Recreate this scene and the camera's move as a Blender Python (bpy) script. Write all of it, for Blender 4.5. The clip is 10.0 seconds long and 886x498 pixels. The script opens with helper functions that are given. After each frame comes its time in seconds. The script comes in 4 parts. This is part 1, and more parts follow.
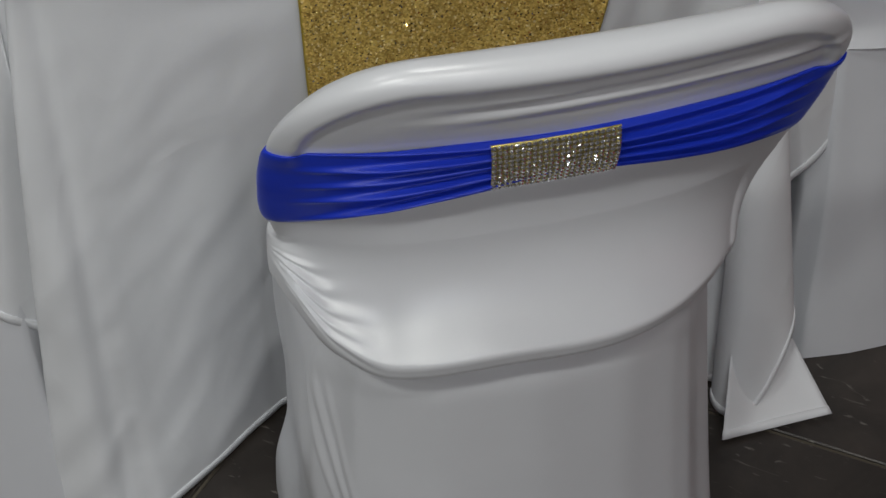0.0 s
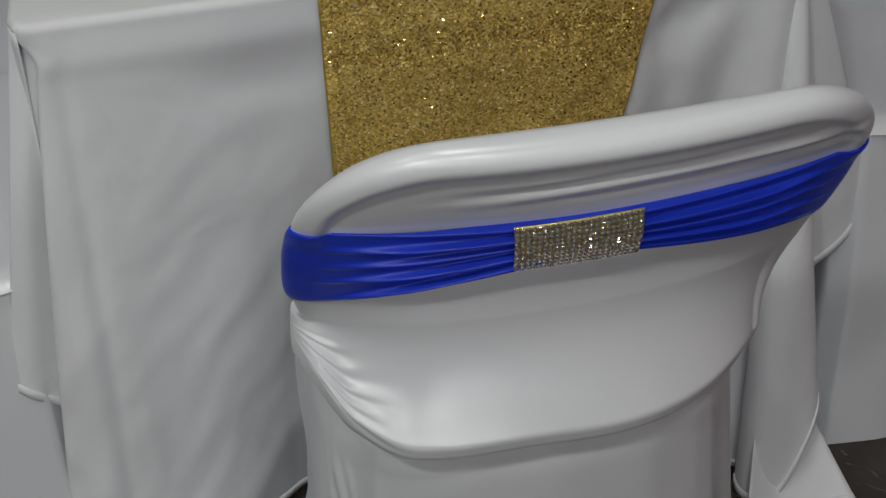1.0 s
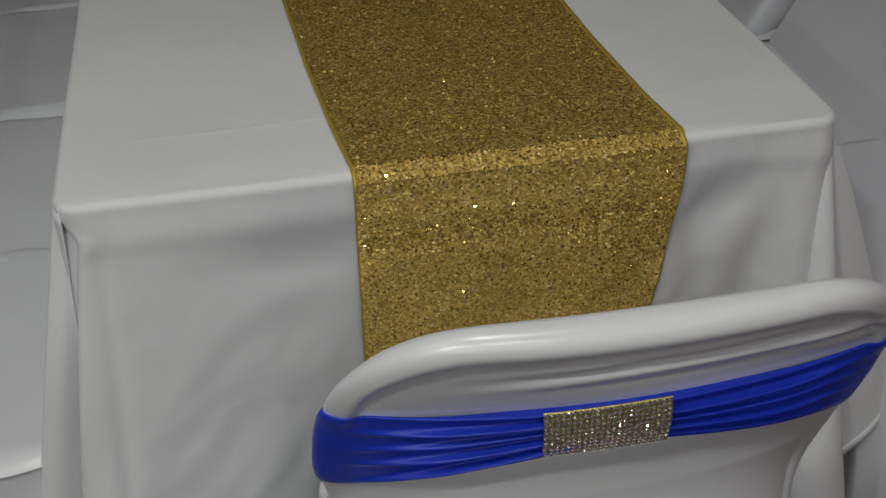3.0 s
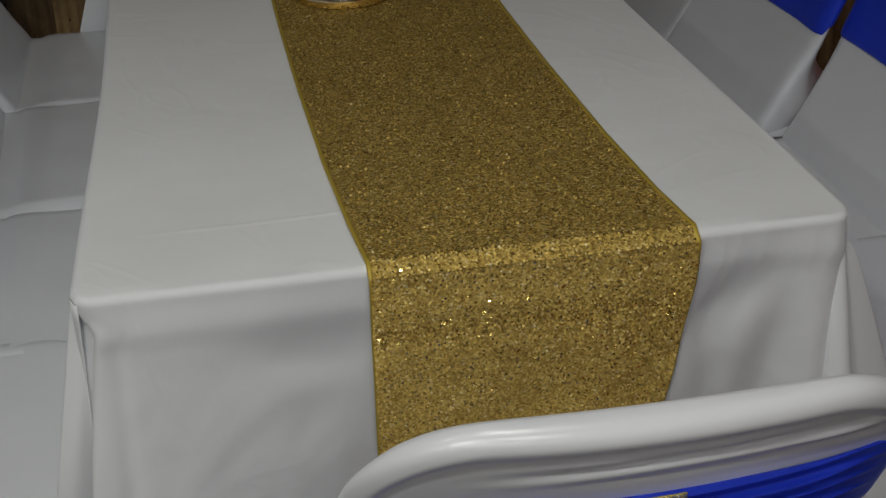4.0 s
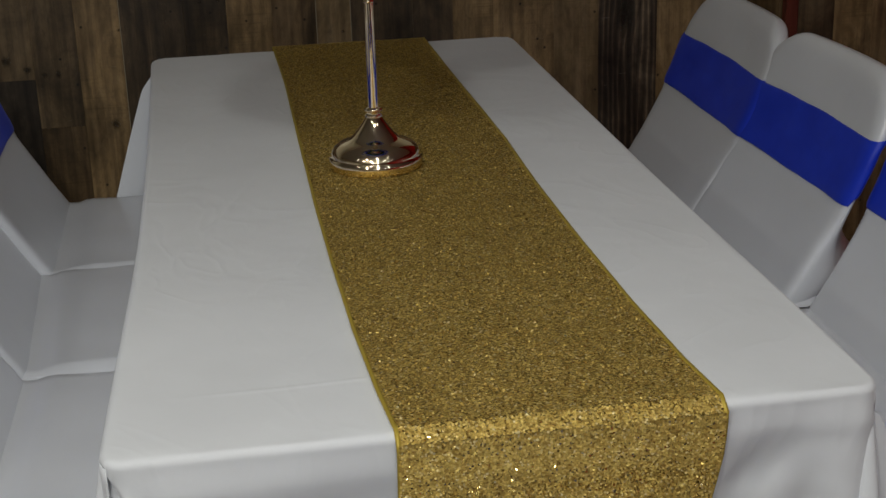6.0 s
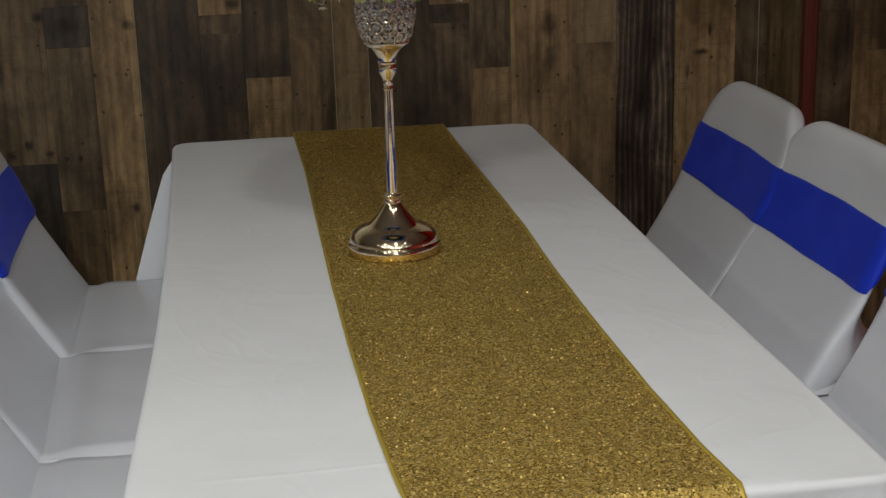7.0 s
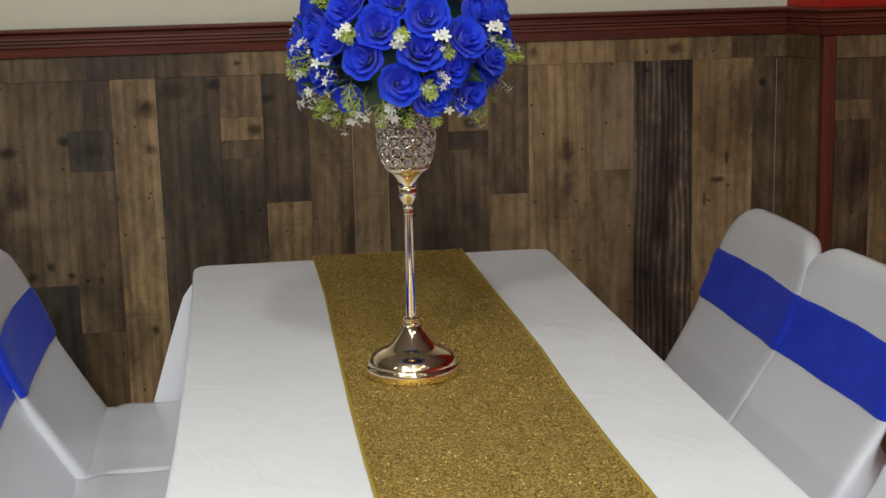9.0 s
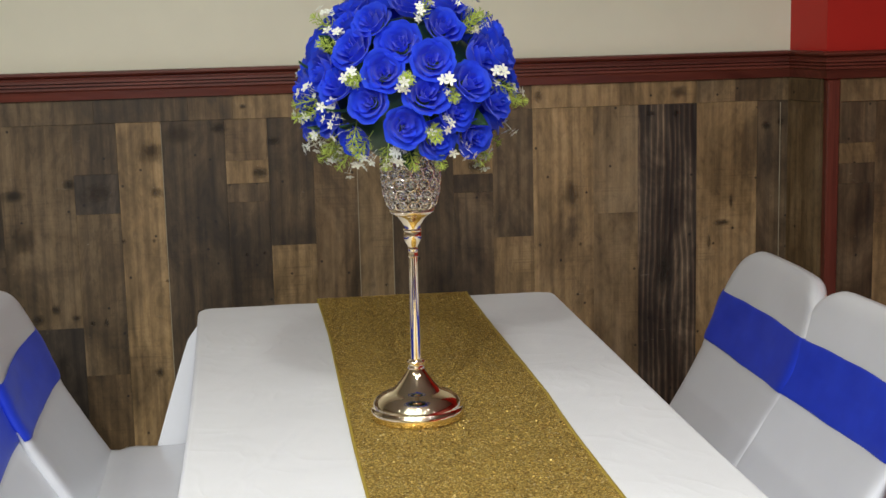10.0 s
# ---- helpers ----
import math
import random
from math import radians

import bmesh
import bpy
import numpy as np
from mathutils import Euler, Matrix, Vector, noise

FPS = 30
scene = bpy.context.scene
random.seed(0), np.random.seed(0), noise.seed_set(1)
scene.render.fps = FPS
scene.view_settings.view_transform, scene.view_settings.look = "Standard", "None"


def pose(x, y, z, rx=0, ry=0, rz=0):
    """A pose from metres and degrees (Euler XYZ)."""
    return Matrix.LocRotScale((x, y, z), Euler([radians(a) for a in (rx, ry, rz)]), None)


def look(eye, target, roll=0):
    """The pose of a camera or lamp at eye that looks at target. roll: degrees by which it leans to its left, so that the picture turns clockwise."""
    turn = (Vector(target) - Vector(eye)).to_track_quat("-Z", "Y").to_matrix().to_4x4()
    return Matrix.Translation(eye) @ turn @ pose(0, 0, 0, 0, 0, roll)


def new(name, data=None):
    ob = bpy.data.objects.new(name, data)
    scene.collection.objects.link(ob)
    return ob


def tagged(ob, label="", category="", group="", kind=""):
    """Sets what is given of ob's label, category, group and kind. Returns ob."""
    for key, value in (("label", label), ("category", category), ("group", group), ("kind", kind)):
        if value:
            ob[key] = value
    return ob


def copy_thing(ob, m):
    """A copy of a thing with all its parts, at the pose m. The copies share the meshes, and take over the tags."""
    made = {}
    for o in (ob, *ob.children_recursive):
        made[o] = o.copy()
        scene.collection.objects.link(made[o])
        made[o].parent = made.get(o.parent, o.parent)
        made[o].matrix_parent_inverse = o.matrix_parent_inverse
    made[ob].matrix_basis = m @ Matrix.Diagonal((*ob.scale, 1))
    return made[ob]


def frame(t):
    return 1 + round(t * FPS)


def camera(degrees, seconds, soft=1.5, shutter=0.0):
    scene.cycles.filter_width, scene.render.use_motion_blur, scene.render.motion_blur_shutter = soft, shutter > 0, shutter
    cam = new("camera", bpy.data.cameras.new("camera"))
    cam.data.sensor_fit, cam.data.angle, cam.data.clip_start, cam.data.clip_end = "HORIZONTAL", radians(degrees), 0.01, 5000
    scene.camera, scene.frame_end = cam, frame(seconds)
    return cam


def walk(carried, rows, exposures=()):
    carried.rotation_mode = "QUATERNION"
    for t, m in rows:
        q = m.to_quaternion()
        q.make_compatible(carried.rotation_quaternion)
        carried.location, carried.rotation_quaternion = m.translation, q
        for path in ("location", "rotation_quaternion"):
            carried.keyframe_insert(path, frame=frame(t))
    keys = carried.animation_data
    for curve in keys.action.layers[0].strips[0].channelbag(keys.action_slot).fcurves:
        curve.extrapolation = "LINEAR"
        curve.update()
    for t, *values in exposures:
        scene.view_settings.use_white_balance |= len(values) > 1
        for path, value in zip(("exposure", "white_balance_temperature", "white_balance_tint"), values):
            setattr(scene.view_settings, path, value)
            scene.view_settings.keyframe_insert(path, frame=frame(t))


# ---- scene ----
# World: x along the table's short side, y along its long side, z up; the table's near edge lies at y = 0.
cam = camera(33.57, 10.0)
PATH = [
    (0.0, (-0.24, -1.242, 1.375), (0.078, 0.253, 0.085), -2.6),
    (0.5, (-0.241, -1.242, 1.378), (0.073, 0.285, 0.126), -2.6),
    (1.0, (-0.24, -1.246, 1.378), (0.065, 0.323, 0.175), -2.6),
    (1.5, (-0.246, -1.249, 1.379), (0.066, 0.359, 0.232), -2.4),
    (2.0, (-0.246, -1.253, 1.391), (0.061, 0.378, 0.276), -2.4),
    (2.5, (-0.246, -1.256, 1.392), (0.062, 0.414, 0.335), -2.2),
    (4.0, (-0.247, -1.264, 1.397), (0.053, 0.504, 0.51), -2.1),
    (4.5, (-0.251, -1.27, 1.401), (0.052, 0.528, 0.579), -2.0),
    (5.0, (-0.249, -1.272, 1.401), (0.046, 0.546, 0.622), -1.9),
    (5.5, (-0.249, -1.275, 1.403), (0.04, 0.564, 0.672), -1.9),
    (7.0, (-0.251, -1.283, 1.409), (0.018, 0.615, 0.839), -1.7),
    (7.5, (-0.253, -1.289, 1.409), (0.009, 0.627, 0.897), -1.6),
    (8.0, (-0.254, -1.294, 1.409), (0.004, 0.633, 0.939), -1.5),
    (8.5, (-0.256, -1.297, 1.409), (0.002, 0.638, 0.975), -1.4),
    (9.0, (-0.255, -1.295, 1.408), (0.001, 0.647, 1.005), -1.4),
    (9.5, (-0.255, -1.298, 1.411), (0.0, 0.65, 1.035), -1.5),
    (10.0, (-0.256, -1.297, 1.409), (-0.003, 0.657, 1.063), -1.4),
]
EXPOSURES = [(0.0, -0.47, 6420, 12), (2.5, -0.61, 6580, 11), (4.0, -0.61, 6600, 11), (5.5, -0.37, 6550, 11), (7.0, 0.13, 6540, 12), (8.0, 0.53, 6540, 12), (9.0, 0.90, 6520, 12), (10.0, 1.25, 6520, 12)]
walk(cam, [(t, look(eye, target, roll)) for t, eye, target, roll in PATH], EXPOSURES)

# ---- light: recessed downlights in the ceiling ----
CEIL = 2.62
LAMPS = [(-0.95, -0.45, 0.3), (-0.05, -0.45, 0.44), (0.85, -0.45, 0.02), (-0.95, -1.7, 1.3), (-0.05, -1.7, 0.6), (0.85, -1.7, 0.08), (-0.95, -3.0, 1.1), (-0.05, -3.0, 0.45), (0.85, -3.0, 0.2),
         (-0.95, -4.4, 1.35), (-0.05, -4.4, 0.55), (0.85, -4.4, 0.2), (-0.95, -6.0, 1.35), (-0.05, -6.0, 0.8), (0.85, -6.0, 0.25), (-2.1, -0.45, 0.03), (-2.1, -1.7, 0.5), (-2.1, -3.0, 0.8), (2.0, -1.7, 0.03), (2.0, -3.0, 0.1)]  # x, y, share of the wattage
LAMP_WATTS = 14.6
w = bpy.data.worlds.new("room_air")
w.use_nodes = True
w.node_tree.nodes["Background"].inputs[0].default_value = (0.8, 0.85, 1.0, 1)
w.node_tree.nodes["Background"].inputs[1].default_value = 0.02
scene.world = w


# ---- materials ----
class Mat:
    """A small builder for node materials."""

    def __init__(self, name, rough=0.6, metal=0.0, colour=(0.8, 0.8, 0.8)):
        self.m = bpy.data.materials.new(name)
        self.m.use_nodes = True
        self.t = self.m.node_tree
        self.b = self.t.nodes["Principled BSDF"]
        self.b.inputs["Roughness"].default_value = rough
        self.b.inputs["Metallic"].default_value = metal
        self.b.inputs["Base Color"].default_value = (*colour, 1)
        self._co = None

    def node(self, kind, **sets):
        n = self.t.nodes.new(kind)
        for k, v in sets.items():
            if k in n.inputs:
                n.inputs[k].default_value = v
        return n

    def link(self, a, b):
        self.t.links.new(a, b)

    def coords(self, scale=(1, 1, 1), rot=(0, 0, 0), offset=None):
        if self._co is None:
            self._co = self.node("ShaderNodeTexCoord").outputs["Object"]
        mp = self.node("ShaderNodeMapping")
        mp.inputs["Scale"].default_value = scale
        mp.inputs["Rotation"].default_value = rot
        self.link(self._co, mp.inputs["Vector"])
        if offset is not None:
            self.link(offset, mp.inputs["Location"])
        return mp.outputs["Vector"]

    def facing(self, sx, sz, offset):
        """Coordinates in the plane of an upright board."""
        sep = self.node("ShaderNodeSeparateXYZ")
        self.link(self.coords((1, 1, 1), offset=offset), sep.inputs[0])
        comb = self.node("ShaderNodeCombineXYZ")
        self.link(self.math("MULTIPLY", sep.outputs[0], sx), comb.inputs[0])
        self.link(self.math("MULTIPLY", sep.outputs[2], sz), comb.inputs[1])
        return comb.outputs[0]

    def spots(self, scale, vec):
        v = self.node("ShaderNodeTexVoronoi", Scale=scale)
        v.voronoi_dimensions = "2D"
        v.inputs["Scale"].default_value = scale
        self.link(vec, v.inputs["Vector"])
        return v.outputs["Distance"]

    def noise(self, scale, vec, detail=4.0, rough=0.55, distort=0.0):
        n = self.node("ShaderNodeTexNoise", Scale=scale, Detail=detail, Roughness=rough, Distortion=distort)
        self.link(vec, n.inputs["Vector"])
        return n.outputs["Fac"]

    def ramp(self, fac, stops):
        r = self.node("ShaderNodeValToRGB")
        el = r.color_ramp.elements
        while len(el) < len(stops):
            el.new(0.5)
        for e, (p, c) in zip(el, stops):
            e.position = p
            e.color = (*c, 1) if len(c) == 3 else c
        self.link(fac, r.inputs["Fac"])
        return r.outputs["Color"]

    def mix(self, a, b, fac, mode="MIX"):
        n = self.t.nodes.new("ShaderNodeMix")
        n.data_type, n.blend_type = "RGBA", mode
        if hasattr(fac, "is_linked"):
            self.link(fac, n.inputs[0])
        else:
            n.inputs[0].default_value = fac
        for src, sock in ((a, n.inputs[6]), (b, n.inputs[7])):
            if hasattr(src, "is_linked"):
                self.link(src, sock)
            else:
                sock.default_value = (*src, 1)
        return n.outputs[2]

    def math(self, op, a, b=0.0):
        n = self.t.nodes.new("ShaderNodeMath")
        n.operation = op
        for v, s in ((a, n.inputs[0]), (b, n.inputs[1])):
            if hasattr(v, "is_linked"):
                self.link(v, s)
            else:
                s.default_value = v
        return n.outputs[0]

    def bump(self, height, strength=0.3, dist=0.002):
        n = self.node("ShaderNodeBump", Strength=strength, Distance=dist)
        self.link(height, n.inputs["Height"])
        last = self.b.inputs["Normal"].links
        if last:
            self.link(last[0].from_socket, n.inputs["Normal"])
        self.link(n.outputs["Normal"], self.b.inputs["Normal"])

    def colour(self, sock):
        self.link(sock, self.b.inputs["Base Color"])

    def set(self, **vals):
        for k, v in vals.items():
            self.b.inputs[k.replace("_", " ")].default_value = v
        return self


def cloth_material(name, base, rough, weave, sheen, crease, spec=0.3):
    k = Mat(name, rough)
    co = k.coords()
    tone = k.noise(6.0, co, 4)
    k.colour(k.ramp(tone, [(0.3, tuple(c * 0.94 for c in base)), (0.7, base)]))
    k.set(Sheen_Weight=sheen, Sheen_Roughness=0.5, Specular_IOR_Level=spec)
    if crease:
        ridge = k.math("ABSOLUTE", k.math("SUBTRACT", k.noise(4.0, k.coords((1, 1, 0.7), (0.5, 0.4, 0.3)), 2, 0.5, 1.6), 0.5))
        k.bump(k.ramp(ridge, [(0.0, (1, 1, 1)), (0.05, (0.3, 0.3, 0.3)), (0.16, (0, 0, 0))]), crease * 0.5, 0.006)
        k.bump(k.noise(9.0, k.coords((1, 1, 0.6)), 3, 0.5, 1.2), crease * 0.7, 0.01)
        k.bump(k.noise(45.0, co, 3, 0.5), crease * 0.5, 0.002)
    wv = k.node("ShaderNodeTexWave", Scale=weave)
    k.link(k.coords((1, 1, 1), (0.6, 0.5, 0.7)), wv.inputs["Vector"])
    k.bump(wv.outputs["Fac"], 0.08 * min(1.0, crease * 6), 0.0004)
    k.bump(k.noise(480.0, co, 2), 0.16 * min(1.0, crease * 6), 0.0006)
    return k.m


M_CLOTH = cloth_material("white_polyester", (0.77, 0.785, 0.825), 0.75, 700.0, 0.15, 0.19)
M_SPANDEX = cloth_material("white_spandex", (0.72, 0.735, 0.785), 0.29, 900.0, 0.06, 0.03, 0.9)


def blue_material():
    k = Mat("royal_blue_spandex", 0.4)
    co = k.coords()
    k.colour(k.ramp(k.noise(14.0, co, 3), [(0.3, (0.012, 0.036, 0.50)), (0.75, (0.018, 0.052, 0.62))]))
    k.set(Sheen_Weight=0.25, Sheen_Roughness=0.35, Specular_IOR_Level=0.3)
    k.b.inputs["Sheen Tint"].default_value = (0.3, 0.4, 1.0, 1)
    k.bump(k.noise(600.0, co, 2), 0.12, 0.0005)
    return k.m


M_BLUE = blue_material()


def sequin_material():
    """Small foil discs: each island has its own tone of gold and its own gloss."""
    k = Mat("gold_sequins", 0.4, 0.78)
    rnd = k.node("ShaderNodeNewGeometry").outputs["Random Per Island"]
    tone = k.ramp(rnd, [(0.0, (0.44, 0.27, 0.065)), (0.25, (0.63, 0.44, 0.112)), (0.6, (0.77, 0.575, 0.165)), (0.93, (0.90, 0.70, 0.25)), (1.0, (1.0, 0.88, 0.52))])
    other = k.math("FRACT", k.math("MULTIPLY", rnd, 613.7))
    tone = k.mix(tone, k.ramp(other, [(0.0, (0.7, 0.66, 0.64)), (0.35, (0.95, 0.95, 0.95)), (1.0, (1.1, 1.1, 1.08))]), 0.9, "MULTIPLY")
    k.colour(k.mix(tone, (0.42, 0.30, 0.08), k.math("MULTIPLY", k.noise(14.0, k.coords(), 4), 0.35)))
    third = k.math("FRACT", k.math("MULTIPLY", rnd, 97.3))
    k.link(k.ramp(third, [(0.0, (0.1, 0.1, 0.1)), (0.06, (0.14, 0.14, 0.14)), (0.09, (0.6, 0.55, 0.55)), (1.0, (0.8, 0.8, 0.8))]), k.b.inputs["Roughness"])
    return k.m


M_SEQUIN = sequin_material()


def backing_material():
    k = Mat("gold_mesh_backing", 0.65, 0.4)
    k.colour(k.ramp(k.noise(300.0, k.coords(), 3), [(0.3, (0.13, 0.085, 0.022)), (0.7, (0.34, 0.235, 0.06))]))
    return k.m


M_BACKING = backing_material()
M_HEM = Mat("gold_hem_thread", 0.5, 0.3, (0.50, 0.36, 0.05)).m


def metal(name, col, rough):
    k = Mat(name, rough, 1.0, col)
    k.link(k.ramp(k.noise(60.0, k.coords(), 3), [(0.3, (rough,) * 3), (0.8, (rough * 2.2,) * 3)]), k.b.inputs["Roughness"])
    return k.m


M_GOLD = metal("polished_pale_gold", (0.90, 0.77, 0.56), 0.05)
M_SETTING = metal("gold_setting", (0.60, 0.50, 0.16), 0.3)
M_SILVER = metal("silver_wire", (0.86, 0.78, 0.66), 0.12)


def crystal(name, tint):
    k = Mat(name, 0.02, 0.0, tint)
    k.set(Transmission_Weight=0.88, IOR=1.6, Specular_IOR_Level=1.0)
    return k.m


M_CRYSTAL = crystal("clear_crystal", (0.96, 0.95, 0.92))
M_STONE = Mat("rhinestone_foil", 0.08, 0.88, (0.80, 0.80, 0.80)).m


def wood_material(name, dark, mid, light, grain=1.0, grey=0.0):
    k = Mat(name, 0.5)
    info = k.node("ShaderNodeObjectInfo")
    comb = k.node("ShaderNodeCombineXYZ")
    rnd = k.math("MULTIPLY", info.outputs["Random"], 37.0)
    k.link(rnd, comb.inputs[0])
    k.link(rnd, comb.inputs[2])
    off = comb.outputs[0]
    # growth rings: bands along the board, bent into arches
    coarse = grain > 1.5
    wv = k.node("ShaderNodeTexWave", Scale=20.0 if coarse else 11.0, Distortion=12.0 if coarse else 9.0, Detail=2.5)
    wv.inputs["Detail Scale"].default_value = 0.55
    wv.bands_direction = "X"
    k.link(k.coords((1, 0.1, 0.2 if coarse else 0.13), offset=off), wv.inputs["Vector"])
    rings = wv.outputs["Fac"]
    fine = k.noise(1.0, k.coords((260, 260, 5.0), offset=off), 6, 0.65, 0.2)
    streak = k.noise(1.0, k.coords((48, 48, 1.1), offset=off), 5, 0.6, 0.5)
    blot = k.noise(6.5, k.coords((1.3, 1, 0.55), offset=off), 7, 0.66, 0.9)
    mott = k.noise(34.0, k.coords((1.5, 1, 0.8), offset=off), 8, 0.75, 0.5)
    body = k.ramp(k.math("ADD", k.math("MULTIPLY", streak, 0.28), k.math("MULTIPLY", blot, 0.72)), [(0.36, dark), (0.5, mid), (0.63, light)])
    body = k.mix(body, k.ramp(rings, [(0.0, (0.55, 0.51, 0.47)), (0.35, (0.95, 0.94, 0.93)), (0.8, (1.12, 1.11, 1.1)), (1.0, (2.3, 2.2, 2.05) if coarse else (1.16, 1.15, 1.14))]), min(1.0, 0.5 * grain), "MULTIPLY")
    body = k.mix(body, k.ramp(fine, [(0.30, (0.5, 0.48, 0.46)), (0.52, (1.05, 1.05, 1.05))]), 0.5 * grain, "MULTIPLY")
    body = k.mix(body, k.ramp(mott, [(0.32, (0.45, 0.43, 0.41)), (0.47, (0.96, 0.96, 0.96)), (0.66, (1.35, 1.33, 1.3))]), 0.6, "MULTIPLY")
    body = k.mix(body, (0.115, 0.10, 0.08), k.math("MULTIPLY", k.ramp(blot, [(0.48, (0, 0, 0)), (0.72, (1, 1, 1))]), grey))
    # smoky dark patches
    smoke = k.noise(3.2, k.coords((1.6, 1, 0.8), offset=off), 5, 0.62, 1.0)
    body = k.mix(body, k.ramp(smoke, [(0.36, (0.34, 0.33, 0.33)), (0.5, (1, 1, 1))]), 0.7, "MULTIPLY")
    # saw marks across the grain, and pale scuffs
    saw = k.noise(1.0, k.coords((9, 9, 260), offset=off), 3, 0.6, 0.3)
    body = k.mix(body, k.ramp(saw, [(0.34, (0.68, 0.67, 0.66)), (0.5, (1.04, 1.04, 1.04))]), k.math("MULTIPLY", k.ramp(k.noise(5.0, k.coords(offset=off), 2), [(0.48, (0, 0, 0)), (0.6, (1, 1, 1))]), 0.6), "MULTIPLY")
    scuff = k.noise(1.0, k.coords((22, 22, 130), offset=off), 4, 0.7, 0.6)
    body = k.mix(body, (0.40, 0.36, 0.29), k.ramp(scuff, [(0.69, (0, 0, 0)), (0.76, (0.42, 0.42, 0.42))]))
    body = k.mix(body, k.ramp(k.spots(7.5, k.facing(1.0, 1.0, off)), [(0.016, (0.08, 0.07, 0.06)), (0.03, (1, 1, 1))]), 0.9, "MULTIPLY")
    tone = k.math("ADD", k.math("MULTIPLY", info.outputs["Random"], 0.36), 0.92)
    hsv = k.node("ShaderNodeHueSaturation")
    k.link(body, hsv.inputs["Color"])
    k.link(tone, hsv.inputs["Value"])
    hsv.inputs["Saturation"].default_value = 0.95
    k.colour(hsv.outputs["Color"])
    k.link(k.ramp(blot, [(0.35, (0.42, 0.42, 0.42)), (0.65, (0.6, 0.6, 0.6))]), k.b.inputs["Roughness"])
    k.bump(fine, 0.25, 0.0012)
    k.bump(rings, 0.12 * grain, 0.0015)
    k.bump(saw, 0.12, 0.001)
    return k.m


def knot_material(name, core, depth):
    """A knot or a nail hole: dark in the middle, its edge lost in the wood around it."""
    k = Mat(name, 0.55)
    co = k.coords()
    ln = k.node("ShaderNodeVectorMath")
    ln.operation = "LENGTH"
    k.link(co, ln.inputs[0])
    info = k.node("ShaderNodeObjectInfo")
    rag = k.noise(2.6, k.coords(offset=k.math("MULTIPLY", info.outputs["Random"], 50.0)), 5, 0.65)
    r = k.math("ADD", ln.outputs["Value"], k.math("MULTIPLY", k.math("SUBTRACT", rag, 0.5), 0.9))
    k.colour(k.ramp(r, [(0.0, core), (0.42, tuple(c * 1.7 for c in core)), (0.5, tuple(c * 0.9 for c in core)), (0.9, tuple(c * 1.6 for c in core))]))
    clear = k.node("ShaderNodeBsdfTransparent")
    both = k.node("ShaderNodeMixShader")
    k.link(k.ramp(r, [(0.25, (depth,) * 3), (0.5, (depth * 0.55,) * 3), (0.85, (0, 0, 0))]), both.inputs[0])
    k.link(clear.outputs[0], both.inputs[1])
    k.link(k.b.outputs[0], both.inputs[2])
    k.link(both.outputs[0], k.t.nodes["Material Output"].inputs["Surface"])
    return k.m


M_KNOT = knot_material("dark_knot", (0.014, 0.010, 0.006), 0.62)
M_STAIN = knot_material("brown_knot", (0.035, 0.022, 0.012), 0.52)
WOODS = {
    "tan": wood_material("tan_reclaimed_wood", (0.1304, 0.0827, 0.0324), (0.2530, 0.1598, 0.0645), (0.3908, 0.2561, 0.1106), 0.9, 0.2),
    "brown": wood_material("brown_reclaimed_wood", (0.0678, 0.0415, 0.0172), (0.1492, 0.0913, 0.0377), (0.2509, 0.1608, 0.0693), 1.0, 0.25),
    "umber": wood_material("umber_reclaimed_wood", (0.047, 0.0300, 0.0132), (0.107, 0.0680, 0.0295), (0.186, 0.1220, 0.0545), 1.05, 0.25),
    "dark": wood_material("dark_reclaimed_wood", (0.0289, 0.0183, 0.0091), (0.0746, 0.0466, 0.0209), (0.1503, 0.0952, 0.0425), 1.15, 0.2),
    "black": wood_material("charred_reclaimed_wood", (0.0144, 0.0099, 0.0072), (0.0468, 0.0324, 0.0207), (0.1350, 0.0990, 0.0630), 1.9, 0.15),
    "charcoal": wood_material("charcoal_reclaimed_wood", (0.014, 0.010, 0.007), (0.040, 0.028, 0.018), (0.095, 0.068, 0.044), 1.2, 0.15),
    "grey": wood_material("greyed_reclaimed_wood", (0.1254, 0.0821, 0.0355), (0.2211, 0.1457, 0.0644), (0.3243, 0.2199, 0.1043), 0.8, 0.3),
}


def paint(name, col, rough, bump=0.1):
    k = Mat(name, rough)
    co = k.coords()
    k.colour(k.ramp(k.noise(3.0, co, 5), [(0.3, tuple(c * 0.93 for c in col)), (0.7, col)]))
    k.bump(k.noise(90.0, co, 3), bump, 0.001)
    k.bump(k.noise(6.0, co, 2), bump, 0.01)
    return k.m


M_CREAM = paint("cream_gloss_paint", (0.92, 0.91, 0.74), 0.22)
M_RED = paint("red_wall_paint", (0.54, 0.022, 0.014), 0.4)
M_BACK = paint("tan_wall_paint", (0.55, 0.50, 0.41), 0.5)
M_CEIL = paint("pale_ceiling_paint", (0.64, 0.63, 0.60), 0.8)


def mahogany(name, run):
    k = Mat(name, 0.38)
    g = k.noise(1.0, k.coords(run), 5, 0.6, 0.8)
    k.colour(k.ramp(g, [(0.3, (0.075, 0.014, 0.009)), (0.7, (0.20, 0.048, 0.030))]))
    k.bump(g, 0.1, 0.001)
    return k.m


M_RAIL = mahogany("mahogany_stained_moulding", (3, 60, 60))
M_POST = mahogany("mahogany_stained_strip", (90, 90, 3))


